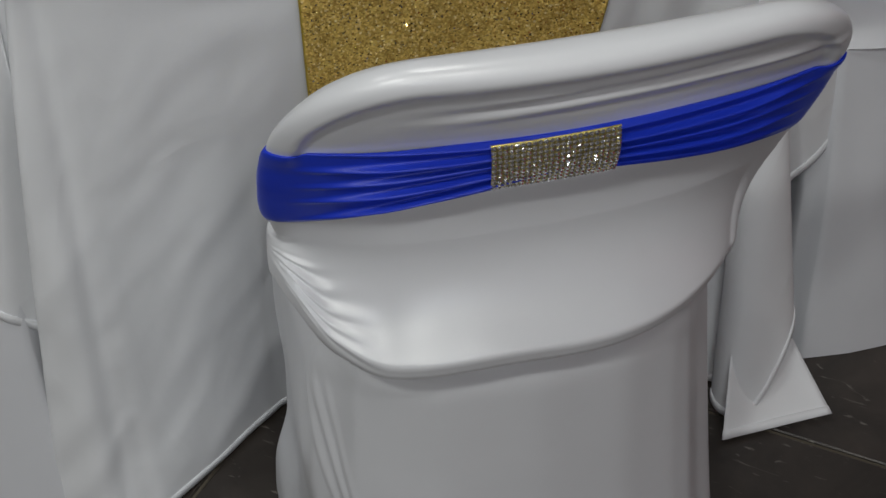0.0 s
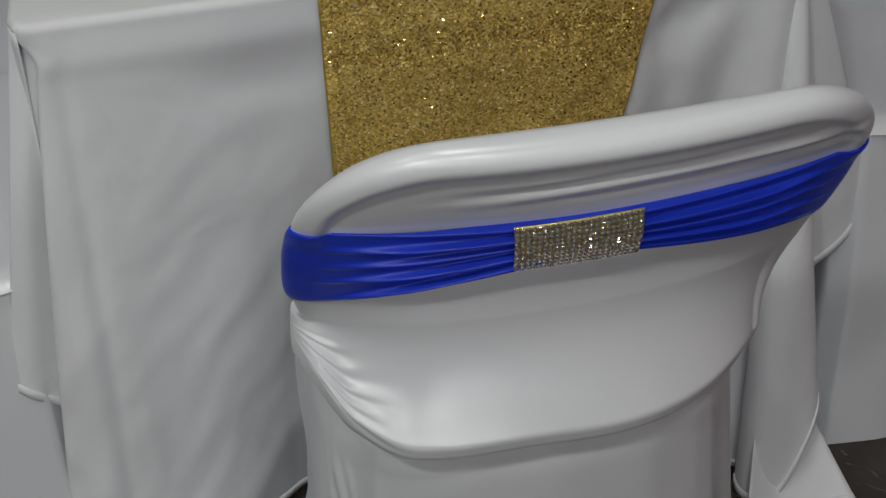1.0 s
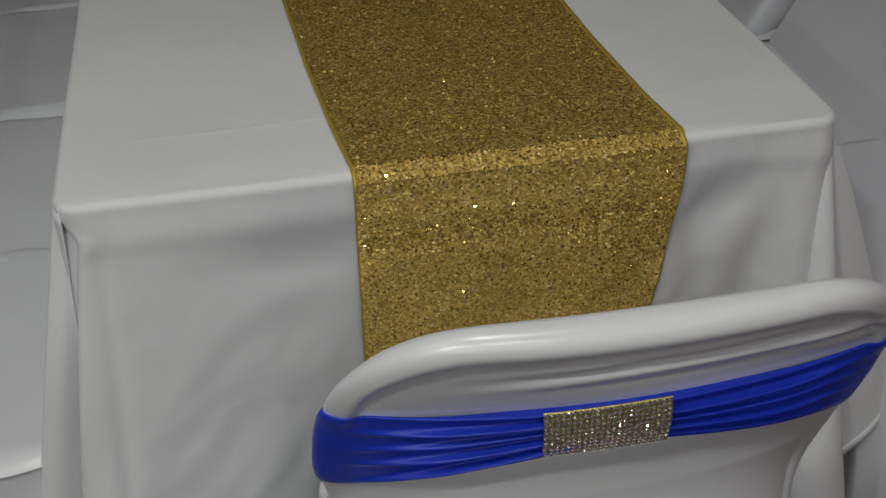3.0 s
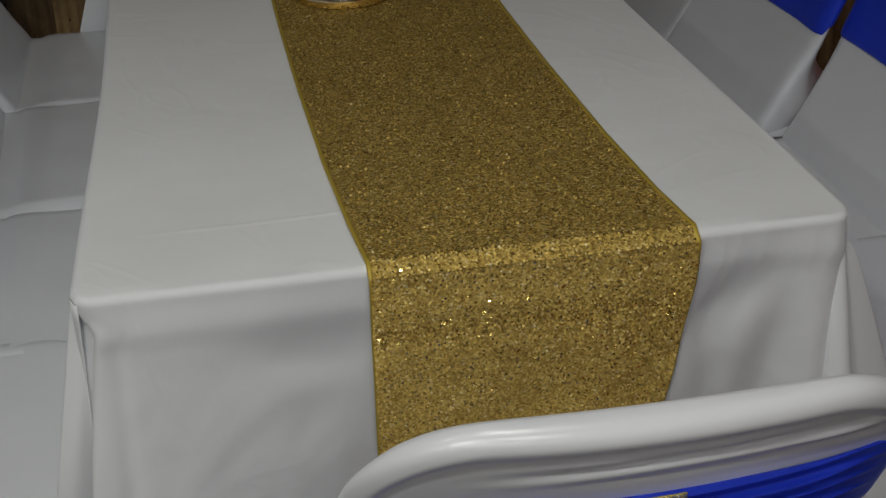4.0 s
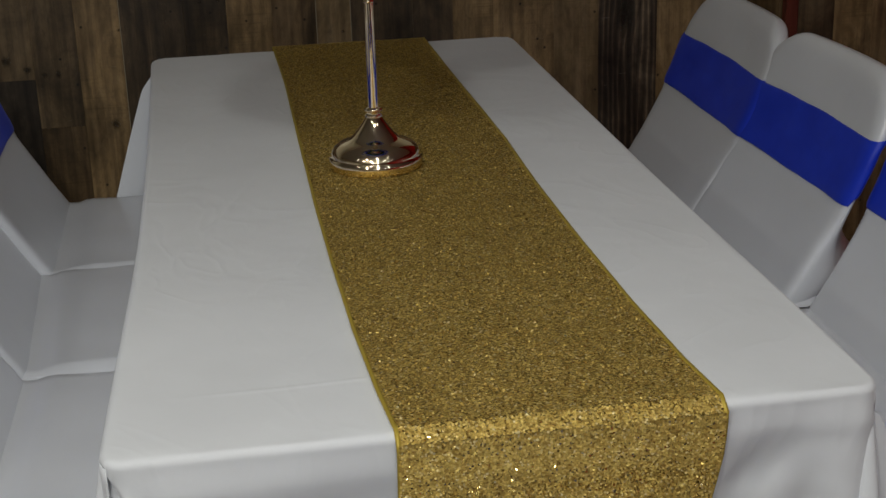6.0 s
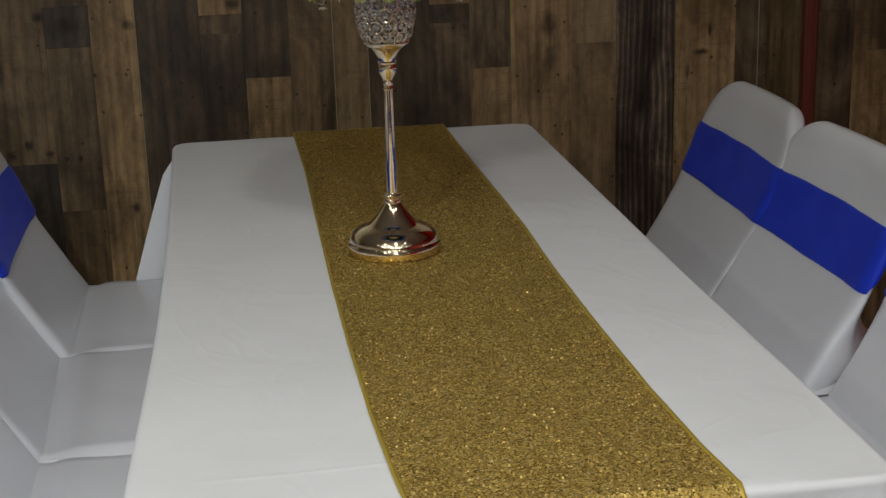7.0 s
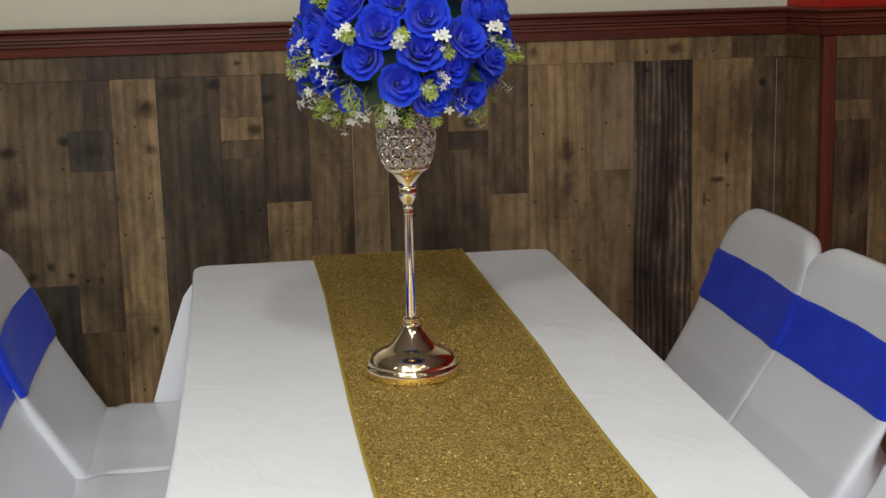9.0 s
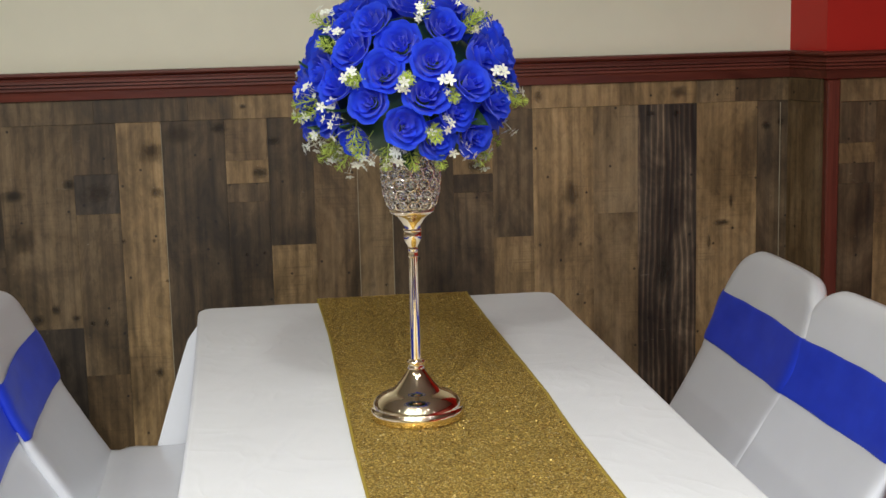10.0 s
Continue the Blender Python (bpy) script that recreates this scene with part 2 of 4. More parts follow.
def floor_material():
    k = Mat("dark_slate_tile", 0.4)
    info = k.node("ShaderNodeObjectInfo")
    co = k.coords()
    n = k.noise(9.0, co, 6, 0.6, 0.5)
    base = k.ramp(n, [(0.3, (0.020, 0.016, 0.014)), (0.7, (0.052, 0.042, 0.036))])
    sc = k.noise(1.0, k.coords((14, 55, 1), (0, 0, 0.5)), 3, 0.5, 2.5)
    base = k.mix(base, (0.19, 0.175, 0.155), k.ramp(sc, [(0.66, (0, 0, 0)), (0.74, (0.7, 0.7, 0.7))]))
    hsv = k.node("ShaderNodeHueSaturation")
    k.link(base, hsv.inputs["Color"])
    k.link(k.math("ADD", k.math("MULTIPLY", info.outputs["Random"], 0.3), 0.85), hsv.inputs["Value"])
    k.colour(hsv.outputs["Color"])
    k.bump(n, 0.25, 0.003)
    return k.m


M_TILE = floor_material()
M_GROUT = paint("sandy_grout", (0.10, 0.085, 0.065), 0.9)


def rose_material():
    k = Mat("blue_silk_petal", 0.55)
    co = k.coords()
    k.colour(k.ramp(k.noise(40.0, co, 3), [(0.3, (0.016, 0.056, 0.76)), (0.7, (0.034, 0.110, 0.95))]))
    k.set(Sheen_Weight=0.3, Specular_IOR_Level=0.25, Subsurface_Weight=0.0)
    k.bump(k.noise(160.0, co, 2), 0.15, 0.0008)
    thin = k.node("ShaderNodeBsdfTranslucent")
    thin.inputs["Color"].default_value = (0.03, 0.10, 0.95, 1)
    both = k.node("ShaderNodeMixShader")
    both.inputs[0].default_value = 0.42
    k.link(k.b.outputs[0], both.inputs[1])
    k.link(thin.outputs[0], both.inputs[2])
    k.link(both.outputs[0], k.t.nodes["Material Output"].inputs["Surface"])
    return k.m


M_ROSE = rose_material()
M_SPRIG = paint("lime_green_sprig", (0.42, 0.54, 0.09), 0.5)
M_LEAF = paint("dark_green_silk_leaf", (0.018, 0.06, 0.016), 0.45)
M_BLOSSOM = paint("white_plastic_blossom", (0.76, 0.79, 0.70), 0.45)
M_STEEL = Mat("dark_steel_tube", 0.35, 1.0, (0.12, 0.12, 0.125)).m


def glow(name, col, power):
    k = Mat(name, 0.5)
    k.b.inputs["Emission Color"].default_value = (*col, 1)
    k.b.inputs["Emission Strength"].default_value = power
    return k.m


M_GLOW = glow("lamp_glass", (1.0, 0.97, 0.93), 16.0)


# ---- mesh helpers ----
def as_mesh(name, verts, faces, mat, smooth=True):
    me = bpy.data.meshes.new(name)
    me.from_pydata([tuple(v) for v in verts], [], faces)
    me.materials.append(mat)
    if smooth:
        me.polygons.foreach_set("use_smooth", [True] * len(me.polygons))
    me.update()
    return me


def part(name, me, parent, label="", m=None):
    ob = new(name, me)
    ob.parent = parent
    if m is not None:
        ob.matrix_basis = m
    if label:
        tagged(ob, label)
    return ob


def thing(name, label, category, m=None, group="", kind=""):
    ob = new(name)
    ob.empty_display_size = 0.1
    if m is not None:
        ob.matrix_basis = m
    return tagged(ob, label, category, group, kind)


def grid_faces(nu, nv, wrap=False, start=0):
    """Quads of a grid of nv rows with nu points each."""
    out = []
    for j in range(nv - 1):
        for i in range(nu if wrap else nu - 1):
            k = (i + 1) % nu
            out.append((start + j * nu + i, start + j * nu + k, start + (j + 1) * nu + k, start + (j + 1) * nu + i))
    return out


def lathe(profile, n=40):
    verts = [(r * math.cos(a), r * math.sin(a), z) for r, z in profile for a in [2 * math.pi * i / n for i in range(n)]]
    return verts, grid_faces(n, len(profile), True)


def box(x0, x1, y0, y1, z0, z1, bevel=0.0):
    bm = bmesh.new()
    bmesh.ops.create_cube(bm, size=1.0)
    bmesh.ops.scale(bm, vec=(x1 - x0, y1 - y0, z1 - z0), verts=bm.verts)
    bmesh.ops.translate(bm, vec=((x0 + x1) / 2, (y0 + y1) / 2, (z0 + z1) / 2), verts=bm.verts)
    if bevel:
        bmesh.ops.bevel(bm, geom=bm.edges[:], offset=bevel, segments=1, affect="EDGES")
    return bm


def bm_mesh(name, bm, mat, smooth=False):
    me = bpy.data.meshes.new(name)
    bm.to_mesh(me)
    bm.free()
    me.materials.append(mat)
    if smooth:
        me.polygons.foreach_set("use_smooth", [True] * len(me.polygons))
    return me


def structure(name, bm, mat, label):
    return tagged(new(name, bm_mesh(name, bm, mat)), label, name.split("_")[0], kind="structure")


def lerp(a, b, t):
    return a + (b - a) * t


def sstep(a, b, t):
    t = min(1, max(0, (t - a) / (b - a)))
    return t * t * (3 - 2 * t)


def interp(x, xs, ys):
    return float(np.interp(x, xs, ys))


# ---- the room ----
WALL_Y, CORNER_X, STEP_X, STEP_Y = 2.242, 1.09, 1.135, 2.118
ROOM_L, ROOM_R, ROOM_B = -4.4, 3.6, -8.0
RAIL_LO, RAIL_HI = 1.178, 1.244
structure("floor", box(ROOM_L - 0.1, ROOM_R + 0.1, ROOM_B - 0.1, WALL_Y + 0.2, -0.1, -0.004), M_GROUT, "dark slate tiled floor with sandy grout")
structure("ceiling", box(ROOM_L - 0.1, ROOM_R + 0.1, ROOM_B - 0.1, WALL_Y + 0.2, CEIL, CEIL + 0.1), M_CEIL, "plain pale painted ceiling with recessed lamps")
wall_far = structure("wall_far", box(ROOM_L, CORNER_X, WALL_Y + 0.012, WALL_Y + 0.14, 0, CEIL), M_CREAM, "cream painted wall above reclaimed wood wainscot")
bm = bmesh.new()
outline = [(CORNER_X, WALL_Y + 0.012), (STEP_X, STEP_Y + 0.012), (ROOM_R, STEP_Y + 0.012), (ROOM_R, WALL_Y + 0.14), (CORNER_X, WALL_Y + 0.14)]
lo = [bm.verts.new((x, y, 0)) for x, y in outline]
hi = [bm.verts.new((x, y, CEIL)) for x, y in outline]
bm.faces.new(lo[::-1])
bm.faces.new(hi)
for i in range(len(outline)):
    j = (i + 1) % len(outline)
    bm.faces.new((lo[i], lo[j], hi[j], hi[i]))
wall_step = structure("wall_step", bm, M_RED, "red painted wall section standing proud")
structure("wall_left", box(ROOM_L - 0.1, ROOM_L, ROOM_B, WALL_Y + 0.14, 0, CEIL), M_BACK, "plain tan painted side wall")
structure("wall_right", box(ROOM_R, ROOM_R + 0.1, ROOM_B, WALL_Y + 0.14, 0, CEIL), M_RED, "plain red painted side wall")
structure("wall_back", box(ROOM_L - 0.1, ROOM_R + 0.1, ROOM_B - 0.1, ROOM_B, 0, CEIL), M_BACK, "plain tan painted back wall")


def rail_mesh(pts):
    """The chair rail: a moulded profile carried along the wall line."""
    h = RAIL_HI - RAIL_LO
    prof = [(0.0, 0.0), (0.010, 0.0), (0.012, 0.10), (0.016, 0.30), (0.020, 0.36), (0.020, 0.44), (0.014, 0.455), (0.014, 0.475), (0.021, 0.49), (0.021, 0.56), (0.014, 0.575),
            (0.014, 0.595), (0.022, 0.61), (0.022, 0.69), (0.016, 0.70), (0.017, 0.78), (0.026, 0.84), (0.031, 0.90), (0.031, 0.97), (0.026, 1.0), (0.0, 1.0)]
    verts, n = [], len(prof)
    for i, p in enumerate(pts):
        a = Vector(pts[max(0, i - 1)])
        b = Vector(pts[min(len(pts) - 1, i + 1)])
        d1 = (Vector(p) - a).normalized() if i else (b - Vector(p)).normalized()
        d2 = (b - Vector(p)).normalized() if i < len(pts) - 1 else d1
        n1, n2 = Vector((d1.y, -d1.x)), Vector((d2.y, -d2.x))
        out = (n1 + n2) / (1 + n1.dot(n2))
        verts += [(p[0] + out.x * o, p[1] + out.y * o, RAIL_LO + t * h) for o, t in prof]
    return as_mesh("chair_rail", verts, grid_faces(n, len(pts)), M_RAIL, False)


tagged(new("trim_rail", rail_mesh([(ROOM_L, WALL_Y), (CORNER_X, WALL_Y), (STEP_X, STEP_Y), (ROOM_R, STEP_Y)])), "grooved mahogany chair rail above the wood wainscot", "rail", kind="structure")
tagged(new("trim_corner", bm_mesh("corner_strip", box(STEP_X - 0.006, STEP_X + 0.026, STEP_Y - 0.016, STEP_Y + 0.012, 0, RAIL_LO - 0.002, 0.003), M_POST)), "narrow mahogany strip on the wall's outer corner", "trim", kind="structure")

# ---- floor tiles laid on the diagonal ----
TILE = 0.45
tile_me = bm_mesh("tile", box(-TILE / 2 + 0.003, TILE / 2 - 0.003, -TILE / 2 + 0.003, TILE / 2 - 0.003, -0.012, 0.0, 0.0015), M_TILE)
floor_ob = bpy.data.objects["floor"]
ca, sa = math.cos(radians(-40)), math.sin(radians(-40))
for i in range(-16, 17):
    for j in range(-16, 17):
        u, v = i * TILE + 0.06, (j + 0.5) * TILE
        x, y = 0.42 + ca * u - sa * v, -0.111 + sa * u + ca * v
        if ROOM_L + 0.33 < x < ROOM_R - 0.33 and ROOM_B + 0.33 < y < WALL_Y - 0.1:
            part("tile", tile_me, floor_ob, m=pose(x, y, 0, 0, 0, -40))

# ---- reclaimed wood wainscot: vertical boards, a level board under the rail ----
BOARDS = [  # x0, x1, then (top, tone) from the top down
    (-0.845, -0.675, (1.12, "umber"), (0.63, "charcoal")),
    (-0.675, -0.571, (1.12, "dark"), (1.00, "charcoal"), (0.905, "umber"), (0.51, "brown")),
    (-0.571, -0.466, (1.12, "tan")),
    (-0.466, -0.317, (1.12, "dark")),
    (-0.317, -0.216, (1.12, "brown"), (1.02, "tan"), (0.965, "dark"), (0.92, "dark")),
    (-0.216, -0.108, (1.12, "dark"), (0.81, "tan")),
    (-0.108, -0.003, (1.12, "brown")),
    (-0.003, 0.080, (1.12, "grey")),
    (0.080, 0.232, (1.12, "dark")),
    (0.232, 0.330, (1.12, "tan"), (0.965, "dark"), (0.92, "dark")),
    (0.330, 0.431, (1.12, "umber"), (0.805, "tan")),
    (0.431, 0.583, (1.12, "tan")),
    (0.583, 0.696, (1.12, "grey"), (0.853, "grey")),
    (0.696, 0.847, (1.12, "black")),
    (0.847, 1.003, (1.12, "tan")),
    (1.003, 1.089, (1.12, "dark")),
]
random.seed(5)


def board(parent, x0, x1, z0, z1, tone, y, turn=None):
    d = random.uniform(0.0105, 0.0118)
    g = 0.0001
    me = bm_mesh("board", box(-(x1 - x0) / 2 + g, (x1 - x0) / 2 - g, -d, 0, -(z1 - z0) / 2 + g, (z1 - z0) / 2 - g, 0.0003), WOODS[tone])
    m = turn if turn is not None else pose((x0 + x1) / 2, y, (z0 + z1) / 2)
    return part("board", me, parent, m=m)


for x0, x1, *cuts in BOARDS:
    for n, (top, tone) in enumerate(cuts):
        low = cuts[n + 1][0] if n + 1 < len(cuts) else 0.005
        board(wall_far, x0, x1, low, top, tone, WALL_Y + 0.0115)
x = -0.845
while x > ROOM_L + 0.2:
    wd = random.choice((0.1, 0.105, 0.15))
    cut = random.uniform(0.4, 0.9)
    board(wall_far, x - wd, x, cut, 1.12, random.choice(("umber", "dark", "brown", "grey")), WALL_Y + 0.0115)
    board(wall_far, x - wd, x, 0.005, cut, random.choice(("umber", "dark", "brown")), WALL_Y + 0.0115)
    x -= wd
for x0, x1, tone in ((-1.9, -1.2, "umber"), (-1.2, -0.62, "umber"), (-0.62, -0.40, "dark"), (-0.40, -0.295, "brown"), (-0.295, 0.15, "tan"), (0.15, 0.43, "brown"), (0.43, 0.845, "tan"), (0.845, 0.945, "grey"),
                     (0.945, CORNER_X, "brown")):
    board(wall_far, x0, x1, 1.1203, RAIL_LO - 0.001, tone, WALL_Y + 0.0115)
seam_me = bm_mesh("seam", box(-0.0009, 0.0009, -0.0135, -0.004, -0.36, 0.36), paint("pale_panel_edge", (0.34, 0.29, 0.20), 0.7))
for x in (-0.466, -0.003, 0.080, 1.062):
    part("seam", seam_me, wall_far, m=pose(x, WALL_Y + 0.0115, 0.755))
run = math.hypot(STEP_X - CORNER_X, STEP_Y - WALL_Y)
ang = math.degrees(math.atan2(STEP_Y - WALL_Y, STEP_X - CORNER_X))
mx, my = (CORNER_X + STEP_X) / 2, (WALL_Y + STEP_Y) / 2
board(wall_step, 0, run - 0.01, 0.005, 1.12, "brown", 0, pose(mx, my + 0.0115, 0.5625, 0, 0, ang))
board(wall_step, 0, run - 0.01, 1.121, 1.177, "brown", 0, pose(mx, my + 0.0115, 1.149, 0, 0, ang))
for x0, x1, *cuts in ((1.163, 1.26, (1.12, "dark"), (1.02, "tan"), (0.97, "dark"), (0.92, "dark")), (1.26, 1.36, (1.12, "brown"), (0.82, "tan")), (1.36, 1.47, (1.12, "brown")), (1.47, 1.62, (1.12, "tan")),
                      (1.62, 1.77, (1.12, "dark")), (1.77, 1.9, (1.12, "brown"))):
    for n, (top, tone) in enumerate(cuts):
        low = cuts[n + 1][0] if n + 1 < len(cuts) else 0.005
        board(wall_step, x0, x1, low, top, tone, STEP_Y + 0.0115)
board(wall_step, 1.163, 1.9, 1.121, 1.177, "grey", STEP_Y + 0.0115)

# knots and nail holes: place, half width, half height, kind
oval_v, oval_f = lathe([(0.0001, 0.0), (1.0, 0.0)], 20)
KNOT_ME, STAIN_ME = as_mesh("knot", oval_v, oval_f, M_KNOT), as_mesh("knot", oval_v, oval_f, M_STAIN)
KNOTS = [(-0.817, 0.956, 0.026, 0.013, 0), (-0.687, 0.978, 0.013, 0.012, 0), (-0.800, 0.849, 0.022, 0.030, 1), (-0.737, 0.678, 0.0105, 0.011, 0), (-0.780, 0.655, 0.014, 0.012, 0), (-0.690, 0.655, 0.010, 0.008, 0),
         (-0.492, 1.050, 0.028, 0.026, 1), (-0.490, 1.053, 0.014, 0.014, 1), (-0.484, 0.952, 0.014, 0.012, 1), (-0.500, 0.510, 0.010, 0.011, 0), (-0.568, 0.837, 0.0045, 0.005, 0), (-0.496, 0.835, 0.0045, 0.005, 0), (-0.469, 0.736, 0.006, 0.004, 0),
         (-0.652, 0.640, 0.006, 0.006, 0), (-0.620, 0.640, 0.006, 0.010, 0), (-0.277, 0.791, 0.004, 0.004, 0), (-0.234, 0.793, 0.004, 0.004, 0), (-0.203, 1.064, 0.016, 0.010, 0), (-0.237, 0.990, 0.018, 0.014, 0),
         (-0.331, 1.100, 0.018, 0.012, 0), (-0.43, 1.090, 0.030, 0.022, 1), (-0.271, 1.149, 0.009, 0.006, 0), (0.525, 0.907, 0.020, 0.034, 1), (0.916, 0.818, 0.018, 0.008, 0), (0.936, 0.871, 0.005, 0.016, 0), (0.880, 0.770, 0.006, 0.020, 1),
         (0.765, 0.699, 0.018, 0.060, 0), (0.793, 1.096, 0.009, 0.009, 0), (0.729, 1.098, 0.010, 0.008, 0), (0.446, 0.781, 0.0045, 0.005, 0), (0.548, 0.779, 0.0045, 0.005, 0), (1.025, 1.058, 0.011, 0.010, 0), (1.062, 1.066, 0.009, 0.009, 0),
         (0.445, 1.151, 0.010, 0.016, 1), (0.800, 1.149, 0.020, 0.014, 1), (0.29, 0.985, 0.022, 0.014, 0), (-0.62, 0.955, 0.034, 0.020, 1), (0.16, 0.62, 0.016, 0.014, 1), (-0.06, 0.60, 0.012, 0.016, 1), (0.06, 0.700, 0.004, 0.004, 0)]
for x, z, a, b, kind in KNOTS:
    part("knot", (KNOT_ME, STAIN_ME)[kind], wall_far, m=pose(x, WALL_Y - 0.0007, z, 90) @ Matrix.Diagonal((a * 1.5, b * 1.5, 1, 1)))

# ---- ceiling downlights ----
ring = lathe([(0.062, 0.0), (0.085, 0.0), (0.088, -0.004), (0.084, -0.008), (0.066, -0.006), (0.062, 0.0)], 28)
ring_me = as_mesh("trim_ring", *ring, M_CEIL)
disc_me = as_mesh("lens", *lathe([(0.0005, -0.003), (0.03, -0.003), (0.0615, -0.002)], 28), M_GLOW)
for x, y, share in LAMPS:
    d = thing("downlight", "round white recessed ceiling downlight, switched on", "ceiling light", pose(x, y, CEIL), "ceiling downlights")
    part("trim_ring", ring_me, d)
    part("lens", disc_me, d, "glowing white lens")
    lamp_data = bpy.data.lights.new("downlight", "AREA")
    lamp_data.shape, lamp_data.size, lamp_data.energy = "DISK", 0.16, LAMP_WATTS * share
    lamp_data.color = (0.91, 0.955, 1.0) if y < -3 else (0.98, 1.0, 0.92)
    lamp_data.spread = radians(172)
    lamp = new("downlight_lamp", lamp_data)
    lamp.matrix_basis = pose(x, y, CEIL - 0.012)

# ---- table with its floor-length white cloth ----
TW, TL, TH, ROLL = 0.384, 1.83, 0.75, 0.008


def front_in(x):
    """How far, at the floor, the front drop hangs inward (+) or outward (-) of the table's edge."""
    return interp(x, [-0.46, -0.40, -0.34, -0.26, -0.18, -0.08, 0.06, 0.2, 0.29, 0.34, 0.384], [-0.03, -0.035, -0.03, 0.03, 0.10, 0.15, 0.17, 0.15, 0.10, 0.03, -0.01])


def front_point(x, z):
    """A point of the cloth's front drop, below the table's near edge."""
    s = max(0.0, (TH - ROLL - z) / (TH - ROLL))
    a, b = s * 0.9 - x * 0.45, x * 0.9 + s * 0.42
    fold = 0.011 * sstep(0.08, 0.6, s) * noise.noise(Vector((a * 1.6, b * 7.0, 3.7))) + 0.0048 * sstep(0.06, 0.4, s) * noise.noise(Vector((a * 5.0, b * 17.0, 1.7))) + 0.0013 * sstep(0.04, 0.3, s) * noise.noise(Vector((a * 13.0, b * 42.0, 7.1)))
    fold += -0.016 * sstep(0.02, 0.5, s) * math.exp(-((x + 0.375 + 0.03 * s) / 0.035) ** 2) + 0.012 * sstep(0.05, 0.4, s) * math.exp(-((x - 0.30) / 0.03) ** 2)
    fold += 0.004 * sstep(0.0, 0.07, s) * math.exp(-((x + 0.350 + 0.03 * s) / 0.008) ** 2)
    crease = -0.003 * sstep(0.0, 0.05, s) + 0.0022 * sstep(0.045, 0.085, s + 0.02 * noise.noise(Vector((x * 6, 0.4, 2.2))))
    # sunk hollows below the edge, beside the runner, and upright pleats at the right corner
    crease += 0.007 * sstep(-0.30, -0.16, x) * sstep(-0.09, -0.13, x) * math.exp(-((s - 0.105 + 0.03 * x) / 0.045) ** 2)
    crease += 0.012 * math.exp(-((x - 0.262) / 0.042) ** 2) * math.exp(-((s - 0.13 + 0.9 * (x - 0.25)) / 0.045) ** 2)
    crease += 0.0055 * math.sin((x - 0.235) * 88) * sstep(0.04, 0.22, s) * sstep(0.20, 0.26, x)
    crease += 0.0022 * sstep(0.1, 0.4, s) * sstep(0.0, -0.15, x) * noise.noise(Vector(((x + 0.55 * s) * 26, (s - 0.5 * x) * 6, 4.4)))
    return crease + front_in(x) * s ** 1.15 + fold


def round_far(v):
    """Rounds the table's two far corners in plan."""
    x, y, z = v
    r = 0.035
    dx, dy = abs(x) - (TW - r), y - (TL - r)
    if dx > 0 and dy > 0:
        k = max(dx, dy) / math.hypot(dx, dy)
        x, y = math.copysign(TW - r + dx * k, x), TL - r + dy * k
    return (x, y, z)


def round_near(x, y):
    """Rounds the table's two near corners in plan."""
    r = 0.026
    dx, dy = abs(x) - (TW - r), r - y
    if dx > 0 and dy > 0:
        k = max(dx, dy) / math.hypot(dx, dy)
        x, y = math.copysign(TW - r + dx * k, x), r - dy * k
    return x, y


def settle(x, y):
    """The long edges do not lie quite straight."""
    return x + (0.006 + 0.008 * sstep(0.8, 0.1, y)) * sstep(0.2, 0.36, x) - 0.009 * sstep(-0.2, -0.36, x) * sstep(0.7, 0.0, y) + 0.010 * sstep(-0.2, -0.36, x) * math.sin(math.pi * min(1.0, max(0.0, y / TL)))


